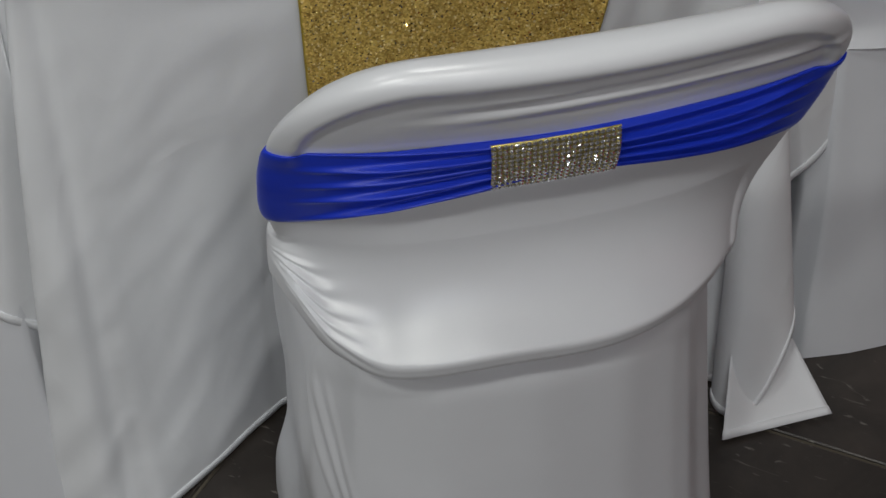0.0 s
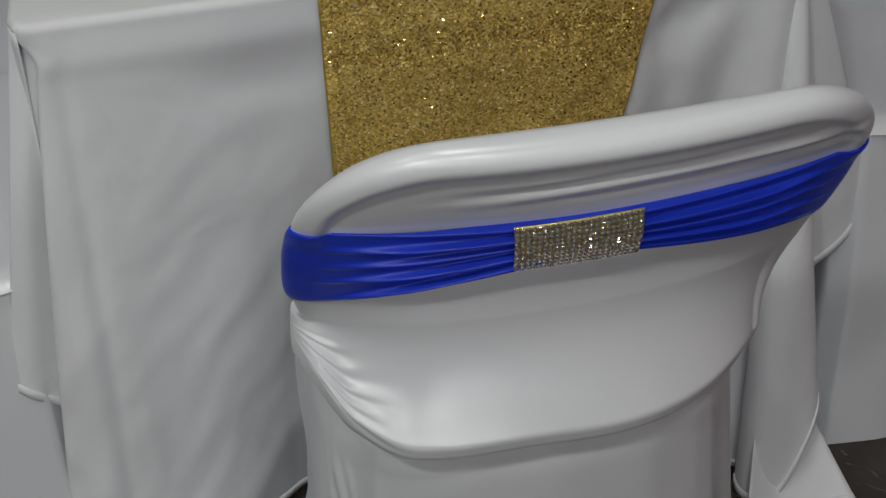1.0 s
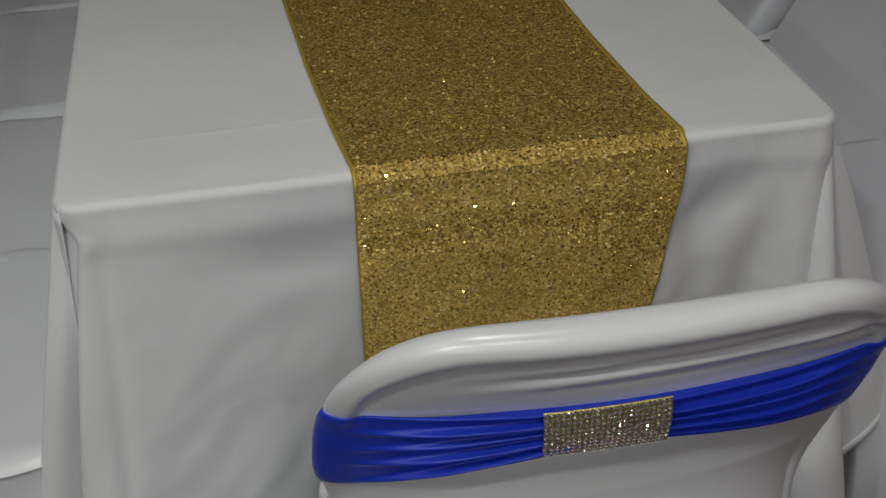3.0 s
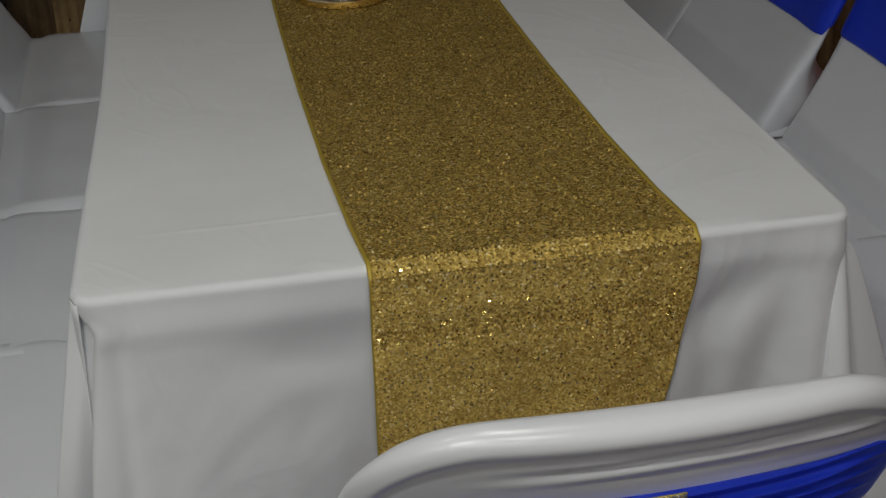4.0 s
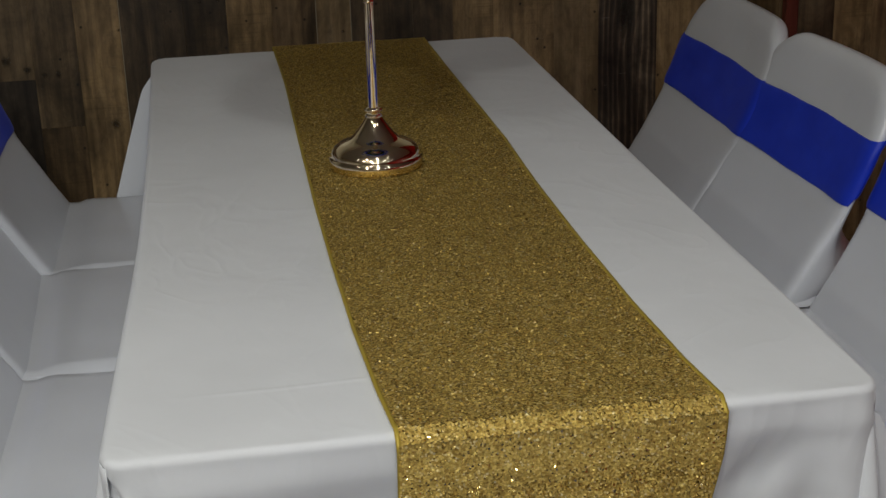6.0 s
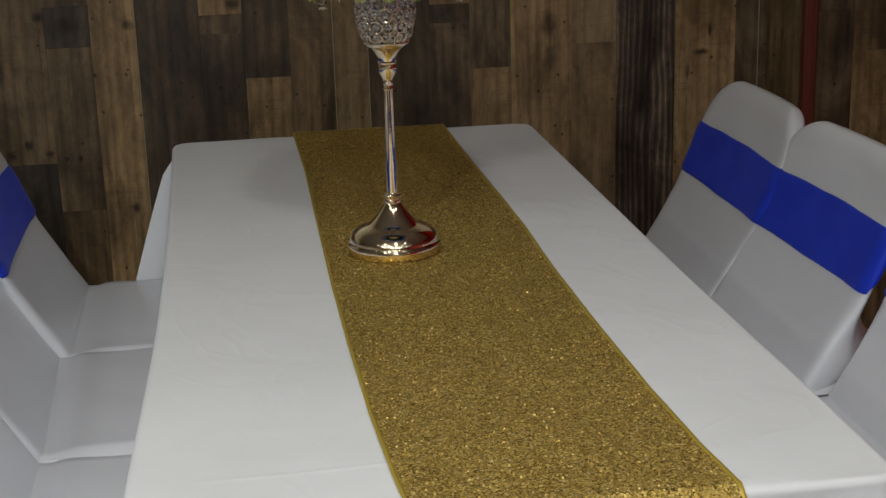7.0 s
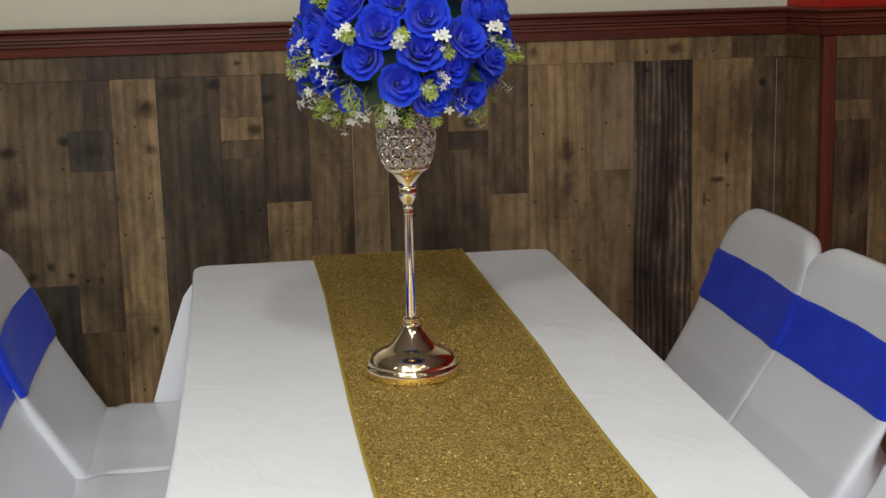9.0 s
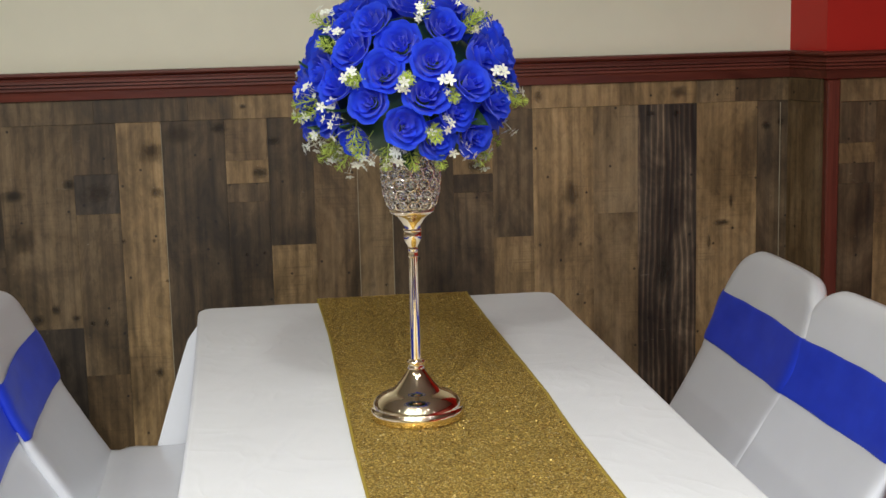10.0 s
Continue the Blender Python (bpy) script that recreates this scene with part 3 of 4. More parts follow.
def tablecloth(cloth):
    def sheet(name, rows, hem=True):
        if name in ("main_sheet", "side_drop", "far_drop"):
            rows = [[round_far(v) for v in r] for r in rows]
        me = as_mesh(name, [v for r in rows for v in r], grid_faces(len(rows[0]), len(rows)), M_CLOTH)
        ob = part(name, me, cloth)
        sol = ob.modifiers.new("thickness", "SOLIDIFY")
        sol.thickness, sol.offset = 0.0012, 0
        if hem:
            low, up = rows[-1], rows[-2]
            band = []
            for t in (-0.0008, 0.005, 0.0105):
                band.append([tuple(Vector(a) + (Vector(b) - Vector(a)).normalized() * t) for a, b in zip(low, up)])
            strip = part("hem", as_mesh("hem", [v for r in band for v in r], grid_faces(len(low), 3), M_CLOTH), ob)
            sol = strip.modifiers.new("thickness", "SOLIDIFY")
            sol.thickness, sol.offset = 0.0042, 0

    # top, with a soft roll at all four edges
    def spread(n, lo, hi):
        """Stations across the top with, at both ends, the roll over the edge: place and drop."""
        arc = [(ROLL * (1 - math.sin(a)), ROLL * (1 - math.cos(a))) for a in np.linspace(math.pi / 2, 0.0, 7)]
        inner = list(np.linspace(lo + ROLL, hi - ROLL, n))
        return [(lo + d, q) for d, q in arc[:-1]] + [(v, 0.0) for v in inner] + [(hi - d, q) for d, q in arc[:-1][::-1]]

    across = spread(130, -TW, TW)
    along = sorted(spread(110, 0.0, TL) + [(v, 0.0) for v in list(np.linspace(0.115, 0.165, 24))])
    rows = []
    for y, qy in along[::-1]:
        row = []
        for x, qx in across:
            z = TH - min(ROLL * 1.5, math.hypot(qx, qy))
            if qx + qy == 0:
                z += 0.0012 * noise.noise(Vector((x * 5, y * 4, 1.3))) + 0.0006 * noise.noise(Vector((x * 17, y * 13, 4.3)))
                z += 0.0006 * math.exp(-((y - 0.142 - 0.035 * x) / 0.0030) ** 2) * sstep(-0.36, -0.24, x) * (x < -0.05)
            rx, ry = round_near(x, y)
            row.append((settle(rx, ry), ry, z))
        rows.append(row)
    # the front drop goes on from the near edge down to the floor
    for j in range(1, 90):
        s = (j / 89) ** 1.25
        row = []
        for x, qx in across:
            u = (x + TW) / (2 * TW)
            z = TH - ROLL - (TH - ROLL - 0.006) * s
            k = s ** 0.85
            rx, ry = round_near(x, 0.0)
            held = 1 - sstep(0.0, 0.05 if x < 0 else 0.30, s)
            xs = lerp(lerp(lerp(-0.366, TW, u), lerp(-0.460, 0.392, u), k), settle(rx, 0.0), held)
            row.append((xs, front_point(xs, z) + lerp(qx * 0.8, ry, held), z - qx * max(0.0, 1 - 12 * s) * 0.5))
        rows.append(row)
    sheet("main_sheet", rows)
    # side drops: 0.38 m
    for side in (-1, 1):
        rows = []
        for j in range(22):
            s = j / 21
            row = []
            for i in range(120):
                y = TL * (i / 119) ** 1.3
                wave = 0.016 * math.sin(y * 9 + side) * s + 0.008 * math.sin(y * 23 + 2 * side) * s
                rx, ry = round_near(side * TW, y)
                held = 1 - sstep(0.0, 0.8, s)
                row.append((settle(lerp(side * (TW + 0.012 * s + wave * 0.7), rx, held), y), lerp(y, ry, held), TH - ROLL - 0.365 * s))
            rows.append(row if side > 0 else row[::-1])
        sheet("side_drop", rows)
    # right corner: the surplus cloth hangs as a cone, open behind, its hem rising to the side
    rows = []
    for j in range(60):
        s = j / 59
        row = []
        r = 0.003 + 0.042 * s
        x0, y0 = 0.386 + 0.013 * s, 0.012 - 0.058 * s
        for i in range(40):
            a = lerp(-1.9, 2.3, i / 39)
            drop = TH - ROLL - 0.010 - 0.135 * sstep(-0.6, 1.5, a)
            wob = 1 + 0.05 * math.sin(a * 3 + s * 4) * s
            row.append((x0 + r * wob * math.sin(a), y0 - r * wob * 0.9 * math.cos(a), TH - ROLL - drop * s))
        rows.append(row)
    sheet("corner_cone", rows)
    # its inner layer, which lies out on the floor as a point
    rows = []
    for j in range(20):
        v = j / 19
        row = []
        for i in range(20):
            u = i / 19
            a = Vector((0.370, -0.050, 0.13)).lerp(Vector((0.440, -0.028, 0.13)), u)
            b = Vector((0.345, -0.107, 0.006)).lerp(Vector((0.493, -0.102, 0.006)), u)
            q = a.lerp(b, v)
            q.y += 0.02 * math.sin(u * math.pi) * v * (1 - v) * 2 + 0.02 * sstep(0.4, 0.9, u) * math.sin(v * math.pi)
            q.z += 0.004 * math.sin(u * 9) * v * (1 - v)
            row.append(tuple(q))
        rows.append(row)
    sheet("corner_point", rows)
    # pleats behind the front drop at both near corners and the far left one, as long as the side drop
    for cx, cy, wide, sy, deep in ((1, 0.010, 0.085, 1, 0.475), (-1, TL - 0.012, 0.092, -1, 0.337)):
        rows = []
        for j in range(36):
            s = j / 35
            row = []
            for i in range(24):
                u = i / 23
                x = TW - 0.010 + 0.050 * s ** 0.8 * (sy > 0) + (0.016 * min(1, s * (16 if cx > 0 else 6)) + wide * s ** 0.9) * u
                y = cy + sy * (0.010 * s + 0.030 * s * u) + 0.010 * s * math.sin(u * 5.5) * (0.4 if cx < 0 else 1.0)
                row.append((cx * x, y, TH - 0.012 - deep * s * (1 - 0.22 * u * u) - 0.006 * u))
            rows.append(row)
        sheet("corner_pleat", rows)
    # near left corner: a flap that starts at the top and hangs behind the front drop's edge
    rows = []
    for j in range(44):
        s = (j / 43) ** 1.2
        row = []
        for i in range(26):
            u = i / 25
            x = lerp(0.352 + 0.062 * s, 0.3925 + 0.080 * s, u)
            y = 0.005 + 0.020 * u * sstep(0.5, 0.0, s) - 0.012 * s + 0.004 * math.sin(u * 6.5) * sstep(0.0, 0.3, s)
            row.append((-x, y, TH - 0.006 - 0.004 * u - 0.46 * s * (1 - 0.13 * u)))
        rows.append(row)
    sheet("corner_pleat", rows)
    # far drop
    rows = []
    for j in range(30):
        s = j / 29
        row = []
        for i in range(60):
            x = lerp(TW + 0.02 * s, -TW - 0.06 * s, i / 59)
            row.append((x, TL + 0.02 * s + 0.02 * s * math.sin(x * 14), TH - ROLL - (TH - ROLL - 0.006) * s))
        rows.append(row)
    sheet("far_drop", rows, False)


table = thing("folding_table", "long folding banquet table hidden under its white cloth", "table", pose(0, 0, 0))
part("tabletop", bm_mesh("tabletop", box(-TW + 0.014, TW - 0.014, 0.01, TL - 0.018, TH - 0.052, TH - 0.010, 0.006), M_CEIL), table)
leg_me = as_mesh("leg", *lathe([(0.013, 0.0), (0.013, 0.70)], 14), M_STEEL)
for x in (-0.28, 0.28):
    for y in (0.30, 1.5):
        part("leg", leg_me, table, m=pose(x, y, 0))
tablecloth(thing("tablecloth", "white polyester tablecloth, creased, falling to the floor", "tablecloth"))

# ---- sequin runner ----
RUN_L = ([0, 0.1, 0.27, 0.5, 0.75, 1.1, 1.5, 1.83], [-0.106, -0.113, -0.120, -0.124, -0.1255, -0.124, -0.121, -0.126])
RUN_R = ([0, 0.1, 0.27, 0.47, 0.76, 1.0, 1.3, 1.55, 1.84], [0.226, 0.216, 0.208, 0.204, 0.202, 0.207, 0.203, 0.200, 0.199])


def runner_rows(offset):
    """Points across the runner, row by row from the hem in front over the table to the far end."""
    rows = []
    for d in np.linspace(-0.42, 2.05, 330):
        row = []
        for i in range(41):
            u = i / 40
            if d < 0.012:
                z = TH + min(0.0, d)
                x = lerp(-0.106 - 0.012 * min(0, d), 0.226 + 0.12 * min(0, d + 0.06), u)
                s = max(0.0, -d)
                y = front_point(x, z) - offset * sstep(-0.012, 0.02, s) - 0.002
                y -= 0.005 * sstep(0, 0.005, s) * (1 - sstep(0.006, 0.045, s))
                z += offset * (1 - sstep(0, 0.008, s))
                y += 0.012 if d > 0 else 0
            else:
                yy = min(d, 1.848)
                x = lerp(interp(yy, *RUN_L), interp(yy, *RUN_R), u)
                y = yy
                z = TH + offset - max(0.0, d - 1.848) + 0.0012 * noise.noise(Vector((x * 9, yy * 7, 0.3)))
            row.append((x, y, z))
        rows.append(row)
    return rows


rr = runner_rows(0.004)
runner = thing("table_runner", "gold sequin table runner hanging over the table's end", "table runner")
part("sequin_cloth", as_mesh("sequin_cloth", [v for r in rr for v in r], grid_faces(41, len(rr)), M_BACKING), runner)


def sequin_mesh(grid, pitch=0.0021, size=0.0015):
    """Discs sewn in rows on the runner; they hang like scales in front, and lie more ruffled over the edge and on one rubbed patch."""
    g = np.array(grid)
    rng = np.random.default_rng(4)
    length = np.concatenate([[0], np.cumsum(np.linalg.norm(np.diff(g[:, 20], axis=0), axis=1))])
    n_row, n_col = int(length[-1] / pitch), int(0.333 / pitch)
    ii, jj = np.meshgrid(np.arange(n_row), np.arange(n_col), indexing="ij")
    d = (ii + 0.5 * (jj % 2) + rng.uniform(-0.3, 0.3, ii.shape)).ravel() * pitch
    u = np.clip((jj + 0.5 + rng.uniform(-0.3, 0.3, ii.shape)).ravel() / n_col, 0, 1)
    col = rng.normal(0, 1, n_col)[jj.ravel()]
    fr = np.interp(d, length, np.arange(len(length)))
    r0 = np.clip(fr.astype(int), 0, len(g) - 2)
    c0 = np.clip((u * 40).astype(int), 0, 39)
    fr, fc = (fr - r0)[:, None], (u * 40 - c0)[:, None]
    a, b, c, e = g[r0, c0], g[r0, c0 + 1], g[r0 + 1, c0], g[r0 + 1, c0 + 1]
    p = (a * (1 - fc) + b * fc) * (1 - fr) + (c * (1 - fc) + e * fc) * fr
    across, along = b - a, c - a
    across /= np.linalg.norm(across, axis=1)[:, None]
    along /= np.linalg.norm(along, axis=1)[:, None]
    nrm = np.cross(across, along)
    hang = np.clip((0.742 - p[:, 2]) / 0.02, 0, 1)
    edge = np.exp(-((length[np.argmin(abs(g[:, 20, 1] - 0.004))] - d - 0.004) / 0.013) ** 2)
    patch = np.exp(-(((p[:, 0] - 0.175) / 0.035) ** 2 + ((p[:, 2] - 0.655) / 0.05) ** 2)) * (p[:, 1] < 0.03) * (0.6 + 0.6 * np.sin(p[:, 0] * 160 + p[:, 2] * 90) * np.sin(p[:, 2] * 130))
    loose = 0.13 + 0.5 * np.clip(edge + patch, 0, 1)
    loose = np.where(rng.uniform(0, 1, len(p)) < 0.08, 0.5, loose)
    tx, ty = rng.normal(0, 1, len(p)) * loose + 0.05 * col, rng.normal(0, 1, len(p)) * loose
    ty += hang * 0.62 + (1 - hang) * 0.05
    n = nrm + across * tx[:, None] + along * ty[:, None]
    n /= np.linalg.norm(n, axis=1)[:, None]
    s1 = np.cross(n, along)
    s1 /= np.linalg.norm(s1, axis=1)[:, None]
    s2 = np.cross(n, s1)
    p = p + nrm * rng.uniform(0.0006, 0.0015, len(p))[:, None]
    verts = np.empty((len(p), 6, 3))
    turn = rng.uniform(0, 1, len(p))
    for k in range(6):
        q = turn + k * math.pi / 3
        verts[:, k] = p + size * (np.cos(q)[:, None] * s1 + np.sin(q)[:, None] * s2)
    me = bpy.data.meshes.new("sequin_layer")
    me.from_pydata(verts.reshape(-1, 3).tolist(), [], np.arange(len(p) * 6).reshape(-1, 6).tolist())
    me.materials.append(M_SEQUIN)
    return me


tagged(part("sequin_layer", sequin_mesh(rr), runner, "overlapping small gold foil sequins"), kind="stuff")
for side, k in ((-1, 0), (1, 40)):
    verts = []
    for r in rr:
        x, y, z = r[k]
        verts += [(x - 0.0022, y - 0.0006, z + 0.0018), (x + 0.0022, y - 0.0006, z + 0.0018), (x + 0.0022, y + 0.001, z - 0.001), (x - 0.0022, y + 0.001, z - 0.001)]
    part("hem", as_mesh("hem", verts, grid_faces(4, len(rr), True), M_HEM), runner, "bright gold stitched hem")

# ---- covered folding chairs ----
SEAT_Z, BACK_TOP = 0.468, 0.838


HW, CORNER = 0.229, 0.105


def back_front(x, z):
    """The sitter's side of the backrest."""
    y = interp(z, [0.44, 0.468, 0.615, 0.69, 0.765, 0.84], [0.004, 0.0, -0.086, -0.118, -0.147, -0.176])
    y += 0.0022 * noise.noise(Vector((x * 7 + z * 5, z * 16, 8.4))) * sstep(0.48, 0.56, z)
    return y - 0.014 * (1 - (x / HW) ** 2) * sstep(0.46, 0.56, z)


def back_half(z):
    zc = BACK_TOP - CORNER
    if z <= zc:
        return HW - 0.015 * sstep(0.70, 0.50, z)
    return HW - CORNER + math.sqrt(max(0.0, CORNER ** 2 - (z - zc) ** 2))


def from_outline(x, z):
    """Distance inward from the backrest's rounded outline."""
    dx, dz = abs(x) - (HW - CORNER), z - (BACK_TOP - CORNER)
    if dx > 0 and dz > 0:
        return CORNER - math.hypot(dx, dz)
    return min(HW - abs(x), BACK_TOP - z)


def back_rear(x, z):
    """The rear of the backrest: a rolled rim round the outline, a sunk panel, and below it the cover drawn out over the seat's rear edge."""
    xn = min(1.0, abs(x) / HW)
    panel = back_front(x, z) - 0.024 - 0.014 * (1 - xn ** 2)
    d = from_outline(x, z)
    wd = lerp(0.028, 0.040, sstep(0.76, 0.82, z))
    rim = 0.010 * sstep(wd, wd * 0.45, d) * sstep(0.715, 0.748, z)
    lip = -0.196 + 0.080 * (min(1.0, x / 0.195) ** 2.6 if x > 0 else min(1.0, -x / 0.206) ** 3.5)
    k = min(1.0, max(0.0, (0.665 - z) / 0.16))
    y = lerp(panel - rim, min(panel, lip), k ** 1.35)
    if z < 0.50:
        y = min(y + interp(0.50 - z, [0, 0.003, 0.008, 0.013, 0.018, 0.022, 0.027, 0.05], [0, 0.001, 0.002, 0.0045, 0.010, 0.020, 0.040, 0.056]), back_front(x, z) - 0.010)
    # drawn folds that gather at the frame
    dx, dz = x + 0.220, z - 0.508
    rad = math.hypot(dx, dz)
    if x < 0 and rad < 0.13:
        an = math.atan2(dz, dx)
        y += 0.0028 * math.sin(an * 25 + 0.5 + 1.5 * math.sin(an * 5)) * sstep(0.095, 0.015, rad) * sstep(0.0, 0.012, rad) * sstep(0.75, 0.5, abs(an - 0.42))
    # slack creases under the rim
    sl = math.exp(-((z - 0.781 + 0.012 * (x / HW) ** 2) / 0.015) ** 2) * (1 - xn ** 4)
    y += sl * sstep(-0.16, 0.0, x) * (0.0040 * math.sin((z - 0.775 - 0.030 * x) * 260) + 0.002 * noise.noise(Vector((x * 14, z * 60, 5.1))))
    return y


def back_ring(z, grow=0.0, nf=30, nr=72, crisp=10):
    """A closed loop round the backrest at one height."""
    hw = back_half(z) + grow
    cap = math.sqrt(max(0.0, 1 - max(0.0, (z - (BACK_TOP - 0.034)) / 0.034) ** 2))
    pts = []
    for i in range(nf):
        x = hw * math.sin(lerp(math.pi / 2, -math.pi / 2, i / nf))
        f, b = back_front(x, z), back_rear(x, z)
        mid = f - min(0.016, (f - b) / 2)
        e = math.sqrt(max(0.0, 1 - min(1.0, abs(x) / hw) ** lerp(crisp, max(30, crisp), sstep(0.63, 0.55, z))))
        pts.append((x, mid + (f - mid + grow) * e * cap, z))
    for i in range(nr):
        x = hw * math.sin(lerp(-math.pi / 2, math.pi / 2, i / nr))
        f, b = back_front(x, z), back_rear(x, z)
        mid = f - min(0.016, (f - b) / 2)
        e = math.sqrt(max(0.0, 1 - min(1.0, abs(x) / hw) ** lerp(crisp, max(30, crisp), sstep(0.63, 0.55, z))))
        pts.append((x, mid + (b - mid - grow) * e * cap, z))
    return pts


def back_mesh(low=34, nr=72, crisp=10):
    zs = ([0.425, 0.455, 0.470, 0.482, 0.490, 0.496] if nr < 100 else [0.474, 0.477, 0.480, 0.483, 0.486, 0.489, 0.492, 0.494, 0.496, 0.498]) + list(np.linspace(0.500, 0.70, low)) + list(np.linspace(0.705, BACK_TOP - 0.035, 50)) + [BACK_TOP - 0.035 + 0.035 * math.sin(a) for a in np.linspace(0.08, math.pi / 2, 18)]
    rows = []
    n = len(back_ring(0.5, 0.0, 30, nr))
    rows += [back_ring(z, 0.0, 30, nr, crisp) for z in zs]
    verts = [v for r in rows for v in r]
    faces = grid_faces(n, len(rows), True)
    return as_mesh("back_cover", verts, faces, M_SPANDEX)


def near_rise(x):
    """How far the near chair's drawn-out lip climbs, mostly towards the frame on its left."""
    return 0.013 + 0.006 * math.exp(-((x + 0.04) / 0.07) ** 2) + 0.030 * sstep(-0.125, -0.20, x) + 0.036 * sstep(-0.170, -0.214, x) + 0.004 * sstep(0.12, 0.2, x)


def skirt_mesh(depth=0.393, near=False):
    """The cover's skirt: four stretched panels from the seat to the floor."""
    plan = [(0.0, -0.180), (0.09, -0.170), (0.145, -0.146), (0.168, -0.130), (0.182, -0.108), (0.204, -0.085), (0.210, -0.05), (0.213, depth * 0.25), (0.213, depth - 0.093), (0.207, depth - 0.028), (0.185, depth - 0.005), (0.09, depth - 0.001), (0.0, depth)]
    loop = plan + [(-x, y) for x, y in plan[-2:0:-1]]
    slim = 0.93 if near else 1.0
    if near:
        loop = [(x, y * 0.93 if y < 0 else y) for x, y in loop]
    fine = []
    for i in range(len(loop)):
        a, b = loop[i], loop[(i + 1) % len(loop)]
        fine += [(lerp(a[0], b[0], t), lerp(a[1], b[1], t)) for t in np.linspace(0, 1, 25 if near else 9)[:-1]]
    if near:  # round the plan's corners
        for _ in range(30):
            fine = [tuple(fine[k - 1][c] * 0.25 + fine[k][c] * 0.5 + fine[(k + 1) % len(fine)][c] * 0.25 for c in (0, 1)) for k in range(len(fine))]
    # length along the plan, from the rear left corner
    arc = [0.0]
    for a, b in zip(fine, fine[1:]):
        arc.append(arc[-1] + math.dist(a, b))
    corner = min(range(len(fine)), key=lambda n: math.dist(fine[n], (-0.172, -0.118)))
    arc = [v - arc[corner] for v in arc]
    rows = []
    for q in list(np.linspace(0.0, 0.94, 48 if near else 26)) + [0.975, 1.0]:
        row = []
        for n, (x, y) in enumerate(fine):
            top = SEAT_Z - 0.004
            if near:
                top = 0.488 + 0.95 * near_rise(x) * sstep(0.06, -0.06, y)
            z = lerp(top, 0.001, q)
            s0 = (SEAT_Z - z) / SEAT_Z
            s = max(0.0, s0)
            a = math.atan2(y - 0.1, x)
            flare = slim + (1.10 - slim) * s + 0.05 * s * abs(math.sin(2 * a))
            pull = 1 - 0.05 * math.sin(math.pi * s) * abs(math.cos(2 * a)) ** 2
            gx = gy = 0.0
            if near:
                flare -= 0.01 * sstep(0.0, -0.12, x) * (1 - s)
                gx = -0.016 * sstep(0.72, 0.92, s) * sstep(0.0, 0.09, y) * sstep(-0.12, -0.2, x)
                flare -= 0.04 * sstep(0.4, 1.0, s) * sstep(0.0, -0.08, y) * (x < 0)
                flare -= 0.10 * s * (x < 0) * sstep(0.3, 0.6, s) * sstep(0.0, -0.06, x)
                for off, amp in ((-0.050, 0.0022), (-0.034, 0.0028), (-0.020, 0.0016)):
                    g = amp * math.exp(-((arc[n] - off - 0.13 * (s - 0.2)) / 0.0032) ** 2) * sstep(0.03, 0.15, s)
                    gx, gy = gx - g * 0.8, gy - g * 0.6
            tuck = 1 - 0.05 * sstep(0.06, -0.06, s0) if near else 1.0
            row.append((x * flare * pull * tuck + gx + (0.004 if near else 0.0), 0.1 + (y * tuck - 0.1) * (1 + 0.03 * s) * (1 - 0.03 * math.sin(math.pi * s)) + gy, z))
        rows.append(row)
    n = len(fine)
    verts = [v for r in rows for v in r]
    return as_mesh("skirt", verts, grid_faces(n, len(rows), True), M_SPANDEX)


def seat_mesh(depth=0.385, half=0.212):
    nx, ny = 30, 30
    rows = []
    for j in range(ny):
        row = []
        for i in range(nx):
            u, v = i / (nx - 1) * 2 - 1, j / (ny - 1)
            x, y = half * u, lerp(-0.10, depth, v)
            d = min(1 - abs(u), (1 - v) * 2)
            z = SEAT_Z + 0.006 - 0.014 * (1 - min(1, d / 0.08)) ** 2 + 0.003 * noise.noise(Vector((x * 9, y * 9, 0.4)))
            z -= 0.008 * math.exp(-((y - 0.01) / 0.02) ** 2)
            row.append((x * (1 - 0.06 * sstep(0.85, 1, v)), y, z))
        rows.append(row)
    return as_mesh("seat_cover", [p for r in rows for p in r], grid_faces(nx, ny), M_SPANDEX)


FOLDS_L = ((1.02, 0.93, 0.005), (0.80, 0.75, 0.006), (0.56, 0.58, 0.0045), (0.34, 0.40, 0.006), (0.02, 0.26, 0.0065), (-0.02, 0.05, 0.004))
FOLDS_R = ((1.0, 0.95, 0.005), (0.84, 0.70, 0.006), (0.62, 0.50, 0.005), (0.36, 0.34, 0.006), (0.10, 0.20, 0.005), (0.0, 0.04, 0.004))


